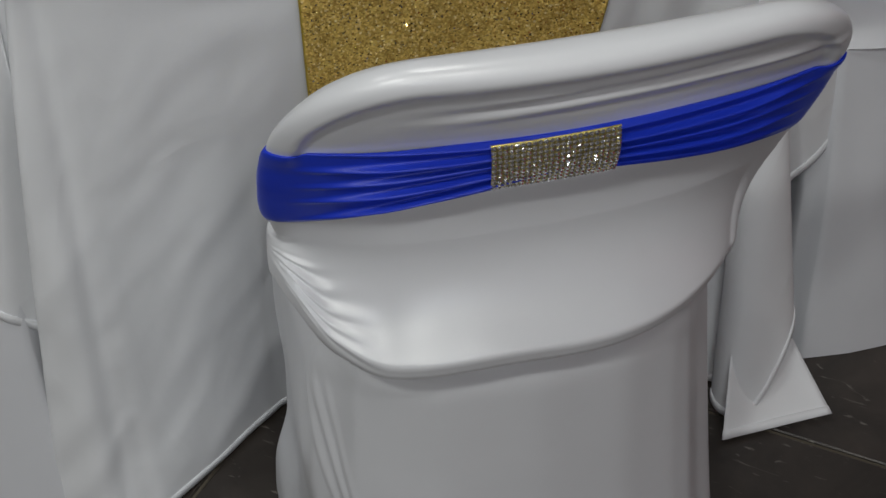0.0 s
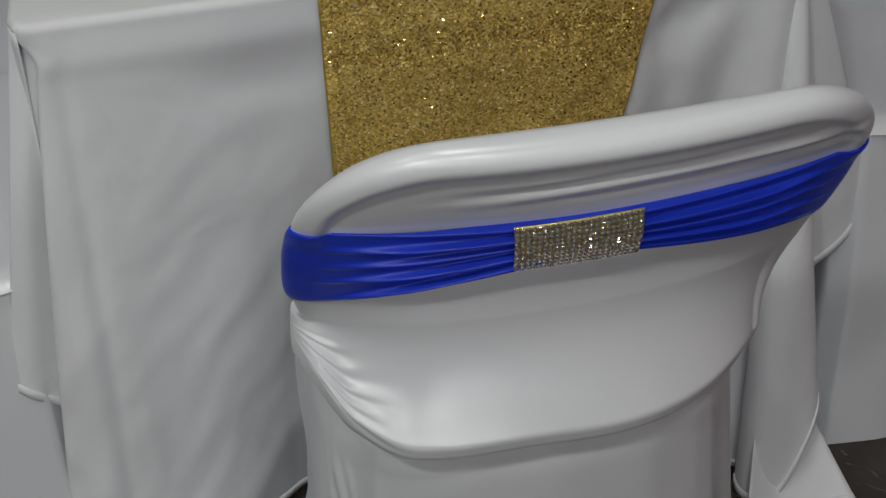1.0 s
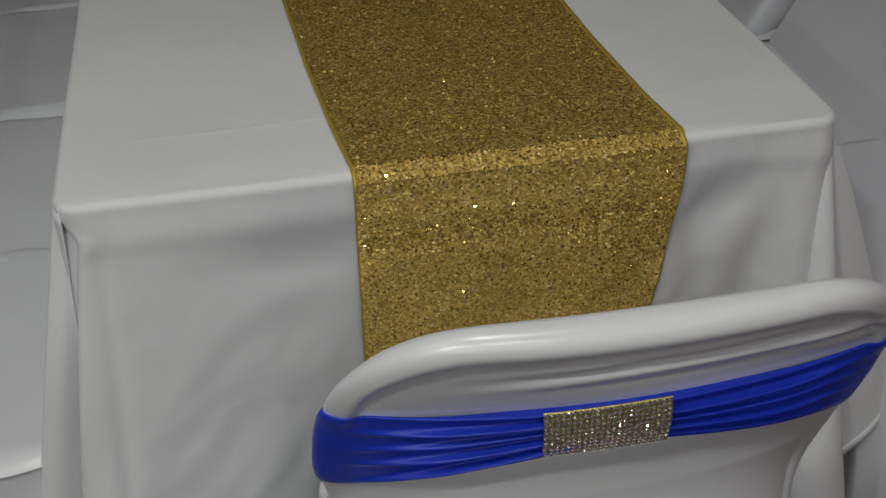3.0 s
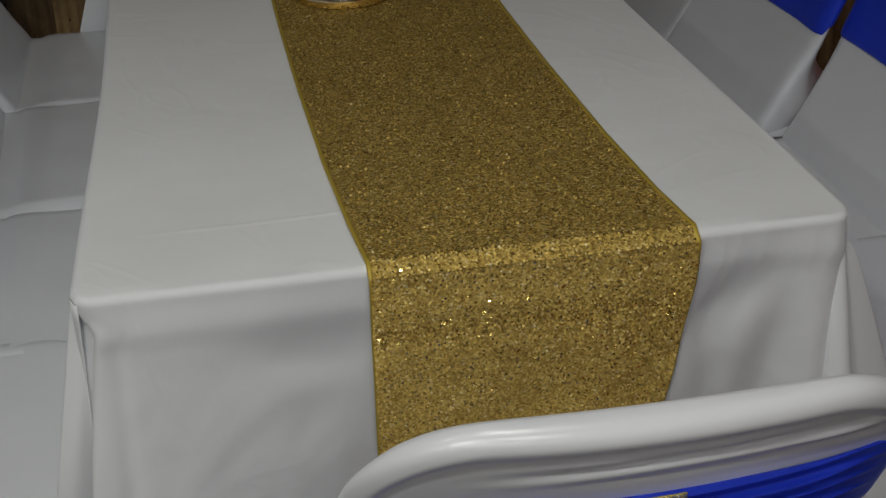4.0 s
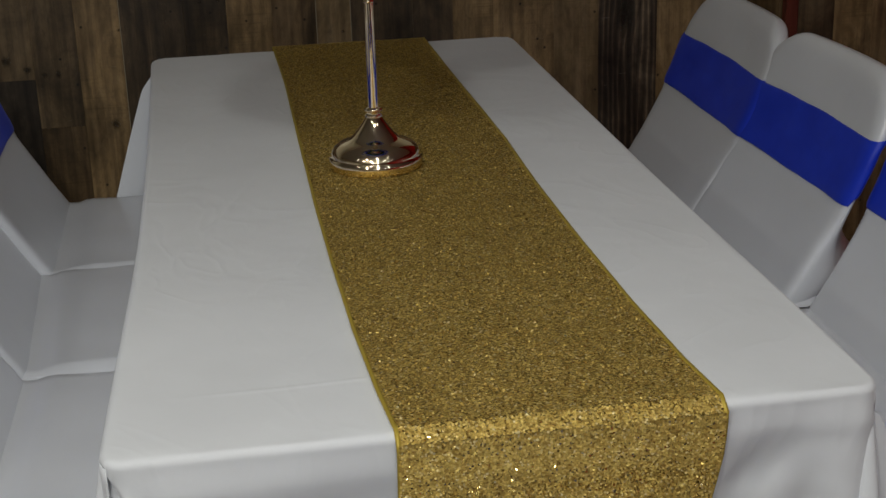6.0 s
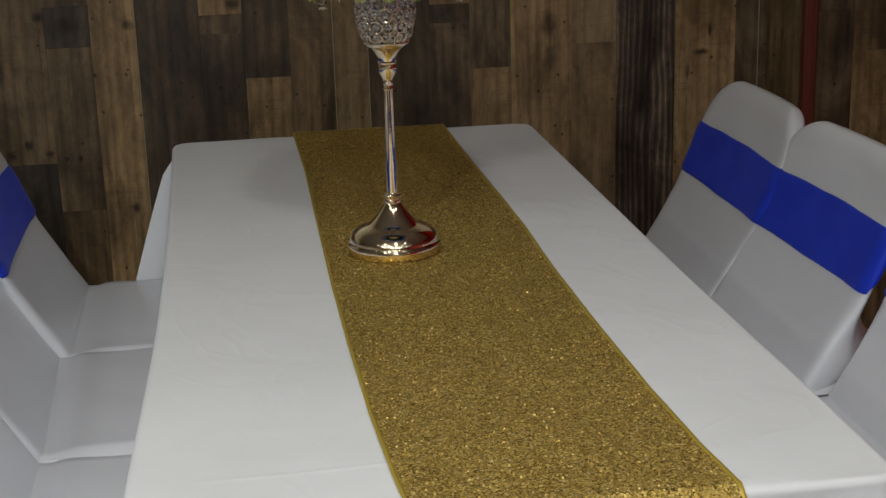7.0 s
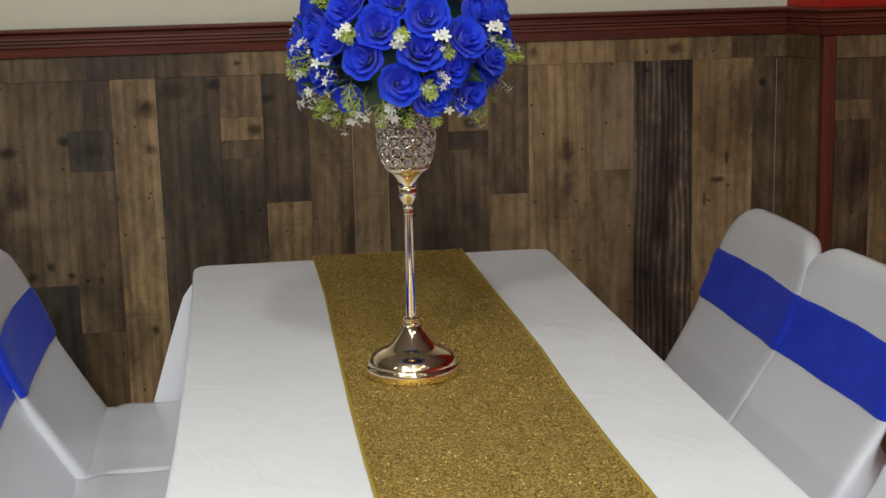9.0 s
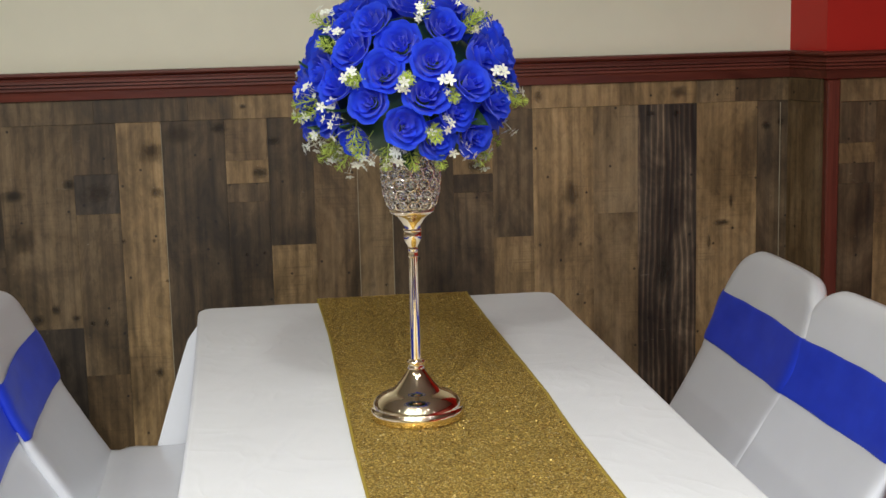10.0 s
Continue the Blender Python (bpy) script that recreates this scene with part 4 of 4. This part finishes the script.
def sash_mesh(crisp=10):
    """The stretch band round the backrest: broad over the front, gathered to the buckle behind."""
    ncol = len(back_ring(0.7, 0.0, 30, 90))
    base = [back_ring(z, 0.0, 30, 90, crisp) for z in np.linspace(0.60, 0.80, 41)]
    rows = []
    nv = 84
    for j in range(nv):
        v = j / (nv - 1)
        row = []
        for i in range(ncol):
            x = base[20][i][0]
            rear = i >= 30
            xn = min(1.0, abs(x) / 0.229)
            if rear:
                g = 1 - xn ** 1.3
                lo, hi = lerp(0.650 if x > 0 else 0.643, 0.686, g), lerp(0.740, 0.736, g)
                lo -= 0.010 * (1 - xn) * xn * 2
            else:
                lo, hi = 0.628 + 0.004 * xn + 0.0016 * noise.noise(Vector((x * 13, 0.7, 2.0))), 0.738 + 0.0016 * noise.noise(Vector((x * 16, 3.7, 1.0)))
            z = lerp(lo, hi, v)
            q = (z - 0.60) / 0.20 * 40
            k = min(39, max(0, int(q)))
            a, b = base[k][i], base[k + 1][i]
            p = Vector(a).lerp(Vector(b), q - k)
            c = Vector((0, -0.10 if not rear else -0.13, 0))
            out = Vector((p.x * 0.35, p.y - c.y, 0))
            nrm = Vector((0, -1 if rear else 1, 0))
            if xn > 0.93:
                nrm = Vector((math.copysign(1, x) * sstep(0.93, 1.0, xn), nrm.y * (1 - sstep(0.93, 1.02, xn)) , 0))
                nrm = nrm.normalized() if nrm.length > 0.01 else Vector((math.copysign(1, x), 0, 0))
            lift = 0.0042
            if rear:
                ga = sstep(0.97, 0.55, xn)
                for v0, v1, hgt in FOLDS_R if x > 0 else FOLDS_L:
                    c = lerp(v1, v0, xn)
                    wd = lerp(0.024, 0.036, xn)
                    lift += ga * 1.6 * hgt * math.exp(-((v - c) / wd) ** 2)
            else:
                lift += 0.0012 * math.sin(v * 7 + x * 12) + 0.002 * noise.noise(Vector((x * 9, v * 3.5, 6.2)))
            lift *= 1 - 0.5 * (abs(v - 0.5) * 2) ** 10
            row.append(tuple(p + nrm * lift))
        rows.append(row)
    # turn both hems in to the cover
    for src, at in ((0, 0), (len(rows) - 1, len(rows) + 1)):
        e = rows[src if at == 0 else -1]
        ring_in = [(x * 0.985, lerp(y, -0.13, 0.06), z + (0.001 if at == 0 else -0.001)) for x, y, z in e]
        rows.insert(0 if at == 0 else len(rows), ring_in)
    return as_mesh("sash", [p for r in rows for p in r], grid_faces(ncol, len(rows), True), M_BLUE)


def gem_mesh():
    verts, faces = lathe([(0.0021, 0.0), (0.0021, 0.0006), (0.0012, 0.0018), (0.00005, 0.0018)], 7)
    return as_mesh("rhinestone", verts, faces, M_STONE, False)


BACK_ME, SKIRT_ME, SEAT_ME, SASH_ME = back_mesh(crisp=18), skirt_mesh(), seat_mesh(half=0.220), sash_mesh(18)
NEAR_LABEL = "white covered folding chair with gathered blue sash and rhinestone buckle"


def swayed(me, k):
    """A mesh whose top leans a little to the right, as the near chair's frame does."""
    me = me.copy()
    for v in me.vertices:
        x, z = v.co.x, v.co.z
        if z < 0.63:
            v.co.z += near_rise(x) * sstep(0.63, 0.50, z)
        if z > 0.745:
            v.co.z = 0.745 + (z - 0.745) * 0.86
        v.co.x += k * (z - 0.5) + (0.009 * math.exp(-((z - 0.605) / 0.04) ** 2) + 0.028 * sstep(-0.085, -0.02, v.co.y) * sstep(0.63, 0.53, z)) * sstep(-0.10, -0.20, x)
    return me


def chair(m, label, k=0.0, depth=None):
    c = thing("banquet_chair", label, "chair", m, "chairs round the table")
    part("back_cover", swayed(back_mesh(90, 150), k) if k else BACK_ME, c)
    part("skirt", skirt_mesh(depth, True) if depth else SKIRT_ME, c)
    part("seat_cover", seat_mesh(depth - 0.008, 0.155) if depth else SEAT_ME, c)
    part("sash", swayed(sash_mesh(), k) if k else SASH_ME, c, "royal blue stretch spandex sash")
    return c


SWAY = 0.10
front_chair = chair(pose(0.023, -0.205, 0.0), NEAR_LABEL, SWAY, 0.215)
side_label = "white covered folding chair with plain blue sash under the table"
WIDER = Matrix.Diagonal((1.04, 1, 1, 1))
first = chair(pose(-0.577, 1.55, 0, 0, 0, -90) @ WIDER, side_label)
for x, y, turn in ((-0.588, 1.105, -88), (-0.584, 0.635, -91), (-0.80, 0.225, -90)):
    copy_thing(first, pose(x, y, 0, 0, 0, turn) @ WIDER)
for x, y, turn in ((0.632, 1.565, 90), (0.642, 1.118, 92), (0.684, 0.642, 90), (0.87, 0.25, 90)):
    copy_thing(first, pose(x, y, 0, 0, 0, turn) @ (WIDER if y > 1 else Matrix()))

# buckle: a sleeve of rhinestone rows round the sash
BX0, BX1, BZ0, BZ1 = -0.064, 0.036, 0.682, 0.741


def buckle_point(u, v):
    x = lerp(BX0, BX1, u)
    z = lerp(BZ0, BZ1, v)
    return Vector((x + SWAY * (z - 0.5) - 0.185 * (z - 0.71), back_rear(x, z) - 0.011 - 0.004 * math.sin(math.pi * v), z))


rows = [[tuple(buckle_point(i / 24, j / 12)) for i in range(25)] for j in range(13)]
back_edge = [[(x, y + 0.006, z) for x, y, z in rows[0]]]
rows = back_edge + rows + [[(x, y + 0.0012, z - 0.0004) for x, y, z in rows[-1]]]
buckle = part("buckle", as_mesh("buckle", [p for r in rows for p in r], grid_faces(25, len(rows)), M_SETTING), front_chair, "gold buckle sleeve set with clear rhinestones")
gem = gem_mesh()
for i in range(23):
    for j in range(11):
        u, v = (i + 0.5) / 23, (j + 0.5) / 11
        p = buckle_point(u, v)
        nrm = (buckle_point(u + 0.01, v) - p).cross(buckle_point(u, v + 0.01) - p).normalized()
        nrm = -nrm if nrm.y > 0 else nrm
        random.seed(i * 50 + j)
        nrm = (nrm + Vector((random.uniform(-0.16, 0.16), 0, random.uniform(-0.16, 0.16)))).normalized()
        q = nrm.to_track_quat("Z", "Y").to_matrix().to_4x4()
        part("rhinestone", gem, buckle, m=Matrix.Translation(p + nrm * 0.0001) @ q @ pose(0, 0, 0, 0, 0, random.uniform(0, 60)))

# ---- flower stand ----
SX, SY, SZ = -0.0175, 0.905, TH + 0.0065
stand = thing("flower_stand", "polished pale gold candle stand with crystal cup, on the runner", "flower stand", pose(SX, SY, SZ))
base_prof = [(0.0001, 0.0), (0.070, 0.0), (0.0722, 0.0012), (0.0722, 0.0135), (0.0712, 0.0150), (0.0697, 0.0158), (0.0692, 0.020), (0.0675, 0.026), (0.0625, 0.032), (0.0550, 0.037), (0.0465, 0.0405), (0.0415, 0.0422), (0.0385, 0.0438),
             (0.0350, 0.0470), (0.0308, 0.0515), (0.0262, 0.0570), (0.0216, 0.0630), (0.0174, 0.0690), (0.0142, 0.0742), (0.0125, 0.0775)]
part("foot", as_mesh("foot", *lathe(base_prof, 64), M_GOLD), stand)
part("collar", as_mesh("collar", *lathe([(0.0125, 0.0765), (0.0138, 0.0785), (0.0112, 0.0815), (0.0112, 0.0850), (0.0138, 0.0870), (0.0138, 0.0895), (0.009, 0.092), (0.0001, 0.092)], 40), M_GOLD), stand)
part("stem", as_mesh("stem", *lathe([(0.0075, 0.089), (0.0073, 0.16), (0.0071, 0.2558)], 32), M_GOLD), stand)
part("sleeve", as_mesh("sleeve", *lathe([(0.0071, 0.2524), (0.0084, 0.2533), (0.0086, 0.2545), (0.0080, 0.2558), (0.0080, 0.2646), (0.0086, 0.2659), (0.0066, 0.2680), (0.0001, 0.2680)], 32), M_GOLD), stand)
part("knop", as_mesh("knop", *lathe([(0.0062, 0.2671), (0.0078, 0.2701), (0.0106, 0.2751), (0.0132, 0.2802), (0.0146, 0.2852), (0.0146, 0.2886), (0.0134, 0.2915), (0.0126, 0.2928), (0.0144, 0.2936), (0.0146, 0.2957), (0.0128, 0.2970), (0.0001, 0.2970)], 40), M_GOLD), stand)
part("cone", as_mesh("cone", *lathe([(0.0124, 0.2965), (0.0130, 0.3003), (0.0142, 0.3037), (0.0172, 0.3087), (0.0215, 0.3142), (0.0275, 0.3192), (0.033, 0.3222), (0.033, 0.3240), (0.0001, 0.3240)], 40), M_GOLD), stand)
cup = part("cup", as_mesh("cup", *lathe([(0.030, 0.3215), (0.0345, 0.3235), (0.0358, 0.3260), (0.032, 0.328), (0.0005, 0.328)], 40), M_GOLD), stand, "crystal beaded cup on a gold ring")
ring_v, ring_f = [], []
for i in range(20):
    a = 2 * math.pi * i / 20
    for j in range(6):
        b = 2 * math.pi * j / 6
        rr2 = 0.0092 + 0.0008 * math.cos(b)
        ring_v.append((rr2 * math.cos(a), rr2 * math.sin(a), 0.0009 * math.sin(b)))
for i in range(20):
    for j in range(6):
        ring_f.append((i * 6 + j, ((i + 1) % 20) * 6 + j, ((i + 1) % 20) * 6 + (j + 1) % 6, i * 6 + (j + 1) % 6))
wire_me = as_mesh("wire_ring", ring_v, ring_f, M_SILVER)
bm = bmesh.new()
bmesh.ops.create_icosphere(bm, subdivisions=1, radius=0.0066)
bmesh.ops.scale(bm, vec=(1, 1, 0.75), verts=bm.verts)
bead_me = bm_mesh("crystal_bead", bm, M_CRYSTAL)
for row, (z, rad, n) in enumerate(((0.3355, 0.0370, 12), (0.352, 0.0420, 14), (0.3685, 0.0440, 15), (0.385, 0.0445, 15), (0.4015, 0.0445, 15), (0.418, 0.0440, 15))):
    for i in range(n):
        a = 2 * math.pi * (i + 0.5 * (row % 2)) / n
        tilt = (26, 12, 5, 1, 0, 0)[row]
        m = pose(rad * math.cos(a), rad * math.sin(a), z) @ Matrix.Rotation(a, 4, "Z") @ pose(0, 0, 0, 0, 90 + tilt, 0)
        part("wire_ring", wire_me, cup, m=m)
        part("crystal_bead", bead_me, cup, m=m @ pose(0, 0, -0.002))

# ---- ball of silk roses ----
FC = Vector((SX - 0.002, SY, 1.268))
bouquet = thing("flower_ball", "ball of royal blue silk roses with white and green filler sprigs", "flowers", Matrix.Translation(FC))


def petal(rb, rt, height, span, around, curl, lift):
    """One cupped petal with a rounded outline, standing round the rose's axis; its lip rolls outward a little."""
    pts = []
    nu, nv = 9, 8
    ph = random.uniform(0, 6)
    for j in range(nv):
        v = j / (nv - 1)
        wide = math.sqrt(1 - 0.74 * max(0.0, (v - 0.4) / 0.6) ** 3)
        for i in range(nu):
            u = i / (nu - 1) * 2 - 1
            a = around + span * u * wide * (0.62 + 0.38 * v)
            roll = max(0.0, v - 0.70) / 0.30
            r = rb + (rt - rb) * v ** 0.62 + curl * roll ** 2 + 0.0010 * math.sin(u * 4 + ph) * v + 0.0018 * u * v
            z = lift + height * v * (1 - 0.10 * u * u) - curl * 0.6 * roll ** 2 + 0.0007 * math.sin(u * 6 + ph) * v
            pts.append((r * math.cos(a), r * math.sin(a), z))
    return pts, grid_faces(nu, nv)


def rose_mesh(seed):
    random.seed(seed)
    verts, faces = [], []

    def add(p):
        s = len(verts)
        verts.extend(p[0])
        faces.extend([tuple(i + s for i in f) for f in p[1]])

    for layer, (rb, rt, ht, span, n, cu) in enumerate(((0.0015, 0.0032, 0.0285, 2.0, 2, 0.0), (0.003, 0.0080, 0.0300, 1.5, 3, 0.0006), (0.006, 0.0145, 0.0300, 1.3, 3, 0.0014), (0.010, 0.0225, 0.0275, 1.15, 4, 0.0024),
                                                       (0.014, 0.0300, 0.0225, 1.05, 5, 0.0036))):
        for k in range(n):
            add(petal(rb, rt * random.uniform(0.93, 1.07), ht * random.uniform(0.94, 1.05), span, layer * 1.1 + k * 2 * math.pi / n + random.uniform(-0.15, 0.15), cu * random.uniform(0.7, 1.3), 0.004 - 0.0005 * layer))
    return as_mesh("rose", verts, faces, M_ROSE)


ROSES = [rose_mesh(s) for s in (3, 8, 14, 21)]


def leaf_strip(verts, faces, a, b, side, w):
    """A narrow pointed blade from a to b."""
    s = len(verts)
    m = a.lerp(b, 0.45)
    verts.extend([tuple(a), tuple(m + side * w), tuple(b), tuple(m - side * w)])
    faces.append((s, s + 1, s + 2, s + 3))


def sprig_mesh(seed):
    """A lime sprig: a stem with paired forked blades."""
    random.seed(seed)
    verts, faces = [], []
    for k in range(5):
        z0 = 0.012 + k * 0.008
        for side in range(4):
            a = side * math.pi / 2 + k * 0.7 + random.uniform(-0.2, 0.2)
            d = Vector((math.cos(a), math.sin(a), 0.75)).normalized()
            t = Vector((-math.sin(a), math.cos(a), 0))
            p = Vector((0, 0, z0))
            ln = 0.017 * (1 - 0.10 * k)
            leaf_strip(verts, faces, p, p + d * ln, t, 0.0013)
            for sg in (-1, 1):
                for q in (0.45, 0.72):
                    leaf_strip(verts, faces, p + d * ln * q, p + d * ln * (q + 0.25) + t * sg * 0.0055, Vector((0, 0, 1)).cross(t) * -1, 0.0011)
    stem = lathe([(0.0008, -0.05), (0.0008, 0.052), (0.0001, 0.054)], 6)
    s = len(verts)
    verts.extend(stem[0])
    faces.extend([tuple(i + s for i in f) for f in stem[1]])
    return as_mesh("green_sprig", verts, faces, M_SPRIG, False)


def blossom_mesh(seed):
    """A spray of small white five-petalled blossoms."""
    random.seed(seed)
    verts, faces = [], []
    for k in range(5):
        p = Vector((random.uniform(-0.014, 0.014), random.uniform(-0.014, 0.014), 0.026 + 0.006 * k))
        ax = Vector((p.x * 30, p.y * 30, 0.8)).normalized()
        t1 = ax.orthogonal().normalized()
        t2 = ax.cross(t1)
        size = random.uniform(0.0062, 0.0084)
        if k < 2:
            size *= 0.7
        for q in range(5):
            a = q * 2 * math.pi / 5 + k
            d = t1 * math.cos(a) + t2 * math.sin(a)
            e = ax.cross(d)
            s = len(verts)
            verts.extend([tuple(p), tuple(p + d * size * 0.5 + e * size * 0.30 + ax * 0.0006), tuple(p + d * size * 0.95 + e * size * 0.22 + ax * 0.001), tuple(p + d * size * 1.08 + ax * 0.0012), tuple(p + d * size * 0.95 - e * size * 0.22 + ax * 0.001), tuple(p + d * size * 0.5 - e * size * 0.30 + ax * 0.0006)])
            faces.append(tuple(range(s, s + 6)))
        leaf_strip(verts, faces, p * 0.55, p, t2, 0.0005)
        leaf_strip(verts, faces, p * 0.55, p, t1, 0.0005)
    return as_mesh("white_blossom", verts, faces, M_BLOSSOM, False)


def leaf_mesh():
    rows = []
    for j in range(7):
        v = j / 6
        wd = 0.013 * math.sin(math.pi * (0.05 + 0.95 * v) ** 0.8)
        rows.append([(u * wd, 0.004 * abs(u) - 0.012 * v * v, 0.048 * v) for u in (-1, -0.5, 0, 0.5, 1)])
    return as_mesh("silk_leaf", [p for r in rows for p in r], grid_faces(5, 7), M_LEAF)


def on_ball(d, depth, spin):
    """A pose on the ball's surface that points outward along d."""
    d = d.normalized()
    p = Vector((d.x * 0.150, d.y * 0.150, d.z * (0.135 if d.z > 0 else 0.125))) * depth
    return Matrix.Translation(p) @ d.to_track_quat("Z", "Y").to_matrix().to_4x4() @ pose(0, 0, 0, 0, 0, spin)


random.seed(11)
dirs = []
N = 58
for i in range(N):
    z = 1 - 1.66 * (i + 0.5) / N
    a = i * 2.399963
    r = math.sqrt(max(0, 1 - z * z))
    d = Vector((r * math.cos(a), r * math.sin(a), z)) + Vector([random.uniform(-0.07, 0.07) for _ in range(3)])
    dirs.append(d.normalized())
for i, d in enumerate(dirs):
    s = random.uniform(0.92, 1.06)
    up = Matrix.Rotation(0.5 * sstep(0.5, -0.3, d.z), 4, Vector((d.y, -d.x, 0)))  # the lower ones face up a little
    place = on_ball(d, random.uniform(0.80, 0.92), random.uniform(0, 360))
    part("rose", ROSES[i % 4], bouquet, m=Matrix.Translation(place.translation) @ up @ place.to_3x3().to_4x4() @ pose(0, 0, 0, random.uniform(-14, 14), random.uniform(-14, 14)) @ Matrix.Diagonal((s, s, s, 1)))
SPRIGS, BLOSSOMS, LEAF = [sprig_mesh(s) for s in (2, 5)], [blossom_mesh(s) for s in (4, 9, 13)], leaf_mesh()
gaps = []
for i in range(1500):
    d = Vector((random.gauss(0, 1), random.gauss(0, 1), random.gauss(0, 1))).normalized()
    if d.z > -0.75:
        gaps.append((min((q - d).length for q in dirs), d))
gaps.sort(key=lambda g: -g[0])
taken = []
for room, d in gaps:
    if len(taken) < 74 and all((d - q).length > 0.17 for q in taken):
        taken.append(d)
for i, d in enumerate(taken):
    if i % 5 < 3:
        part("green_sprig", SPRIGS[i % 2], bouquet, m=on_ball(d, random.uniform(0.80, 0.92), random.uniform(0, 360)) @ pose(0, 0, 0, random.uniform(6, 34)))
    if i % 5 < 3:
        jit = Vector([random.uniform(-0.08, 0.08) for _ in range(3)])
        part("white_blossom", BLOSSOMS[i % 3], bouquet, m=on_ball(d + jit, random.uniform(0.82, 0.92), random.uniform(0, 360)) @ pose(0, 0, 0, random.uniform(0, 40)))
    if i % 4 == 0:
        part("silk_leaf", LEAF, bouquet, m=on_ball(d, 0.80, random.uniform(0, 360)))
for i in range(18):
    a = i * 2 * math.pi / 18 + random.uniform(-0.15, 0.15)
    d = Vector((math.cos(a), math.sin(a), random.uniform(-1.05, -0.55)))
    kind = (("green_sprig", SPRIGS[i % 2]), ("white_blossom", BLOSSOMS[i % 3]))[i % 2]
    part(kind[0], kind[1], bouquet, m=on_ball(d, random.uniform(0.76, 0.87), random.uniform(0, 360)))
part("moss_core", as_mesh("moss_core", *lathe([(0.0005, -0.11), (0.05, -0.10), (0.095, -0.06), (0.112, 0.0), (0.095, 0.06), (0.05, 0.095), (0.0005, 0.105)], 24), M_LEAF), bouquet)
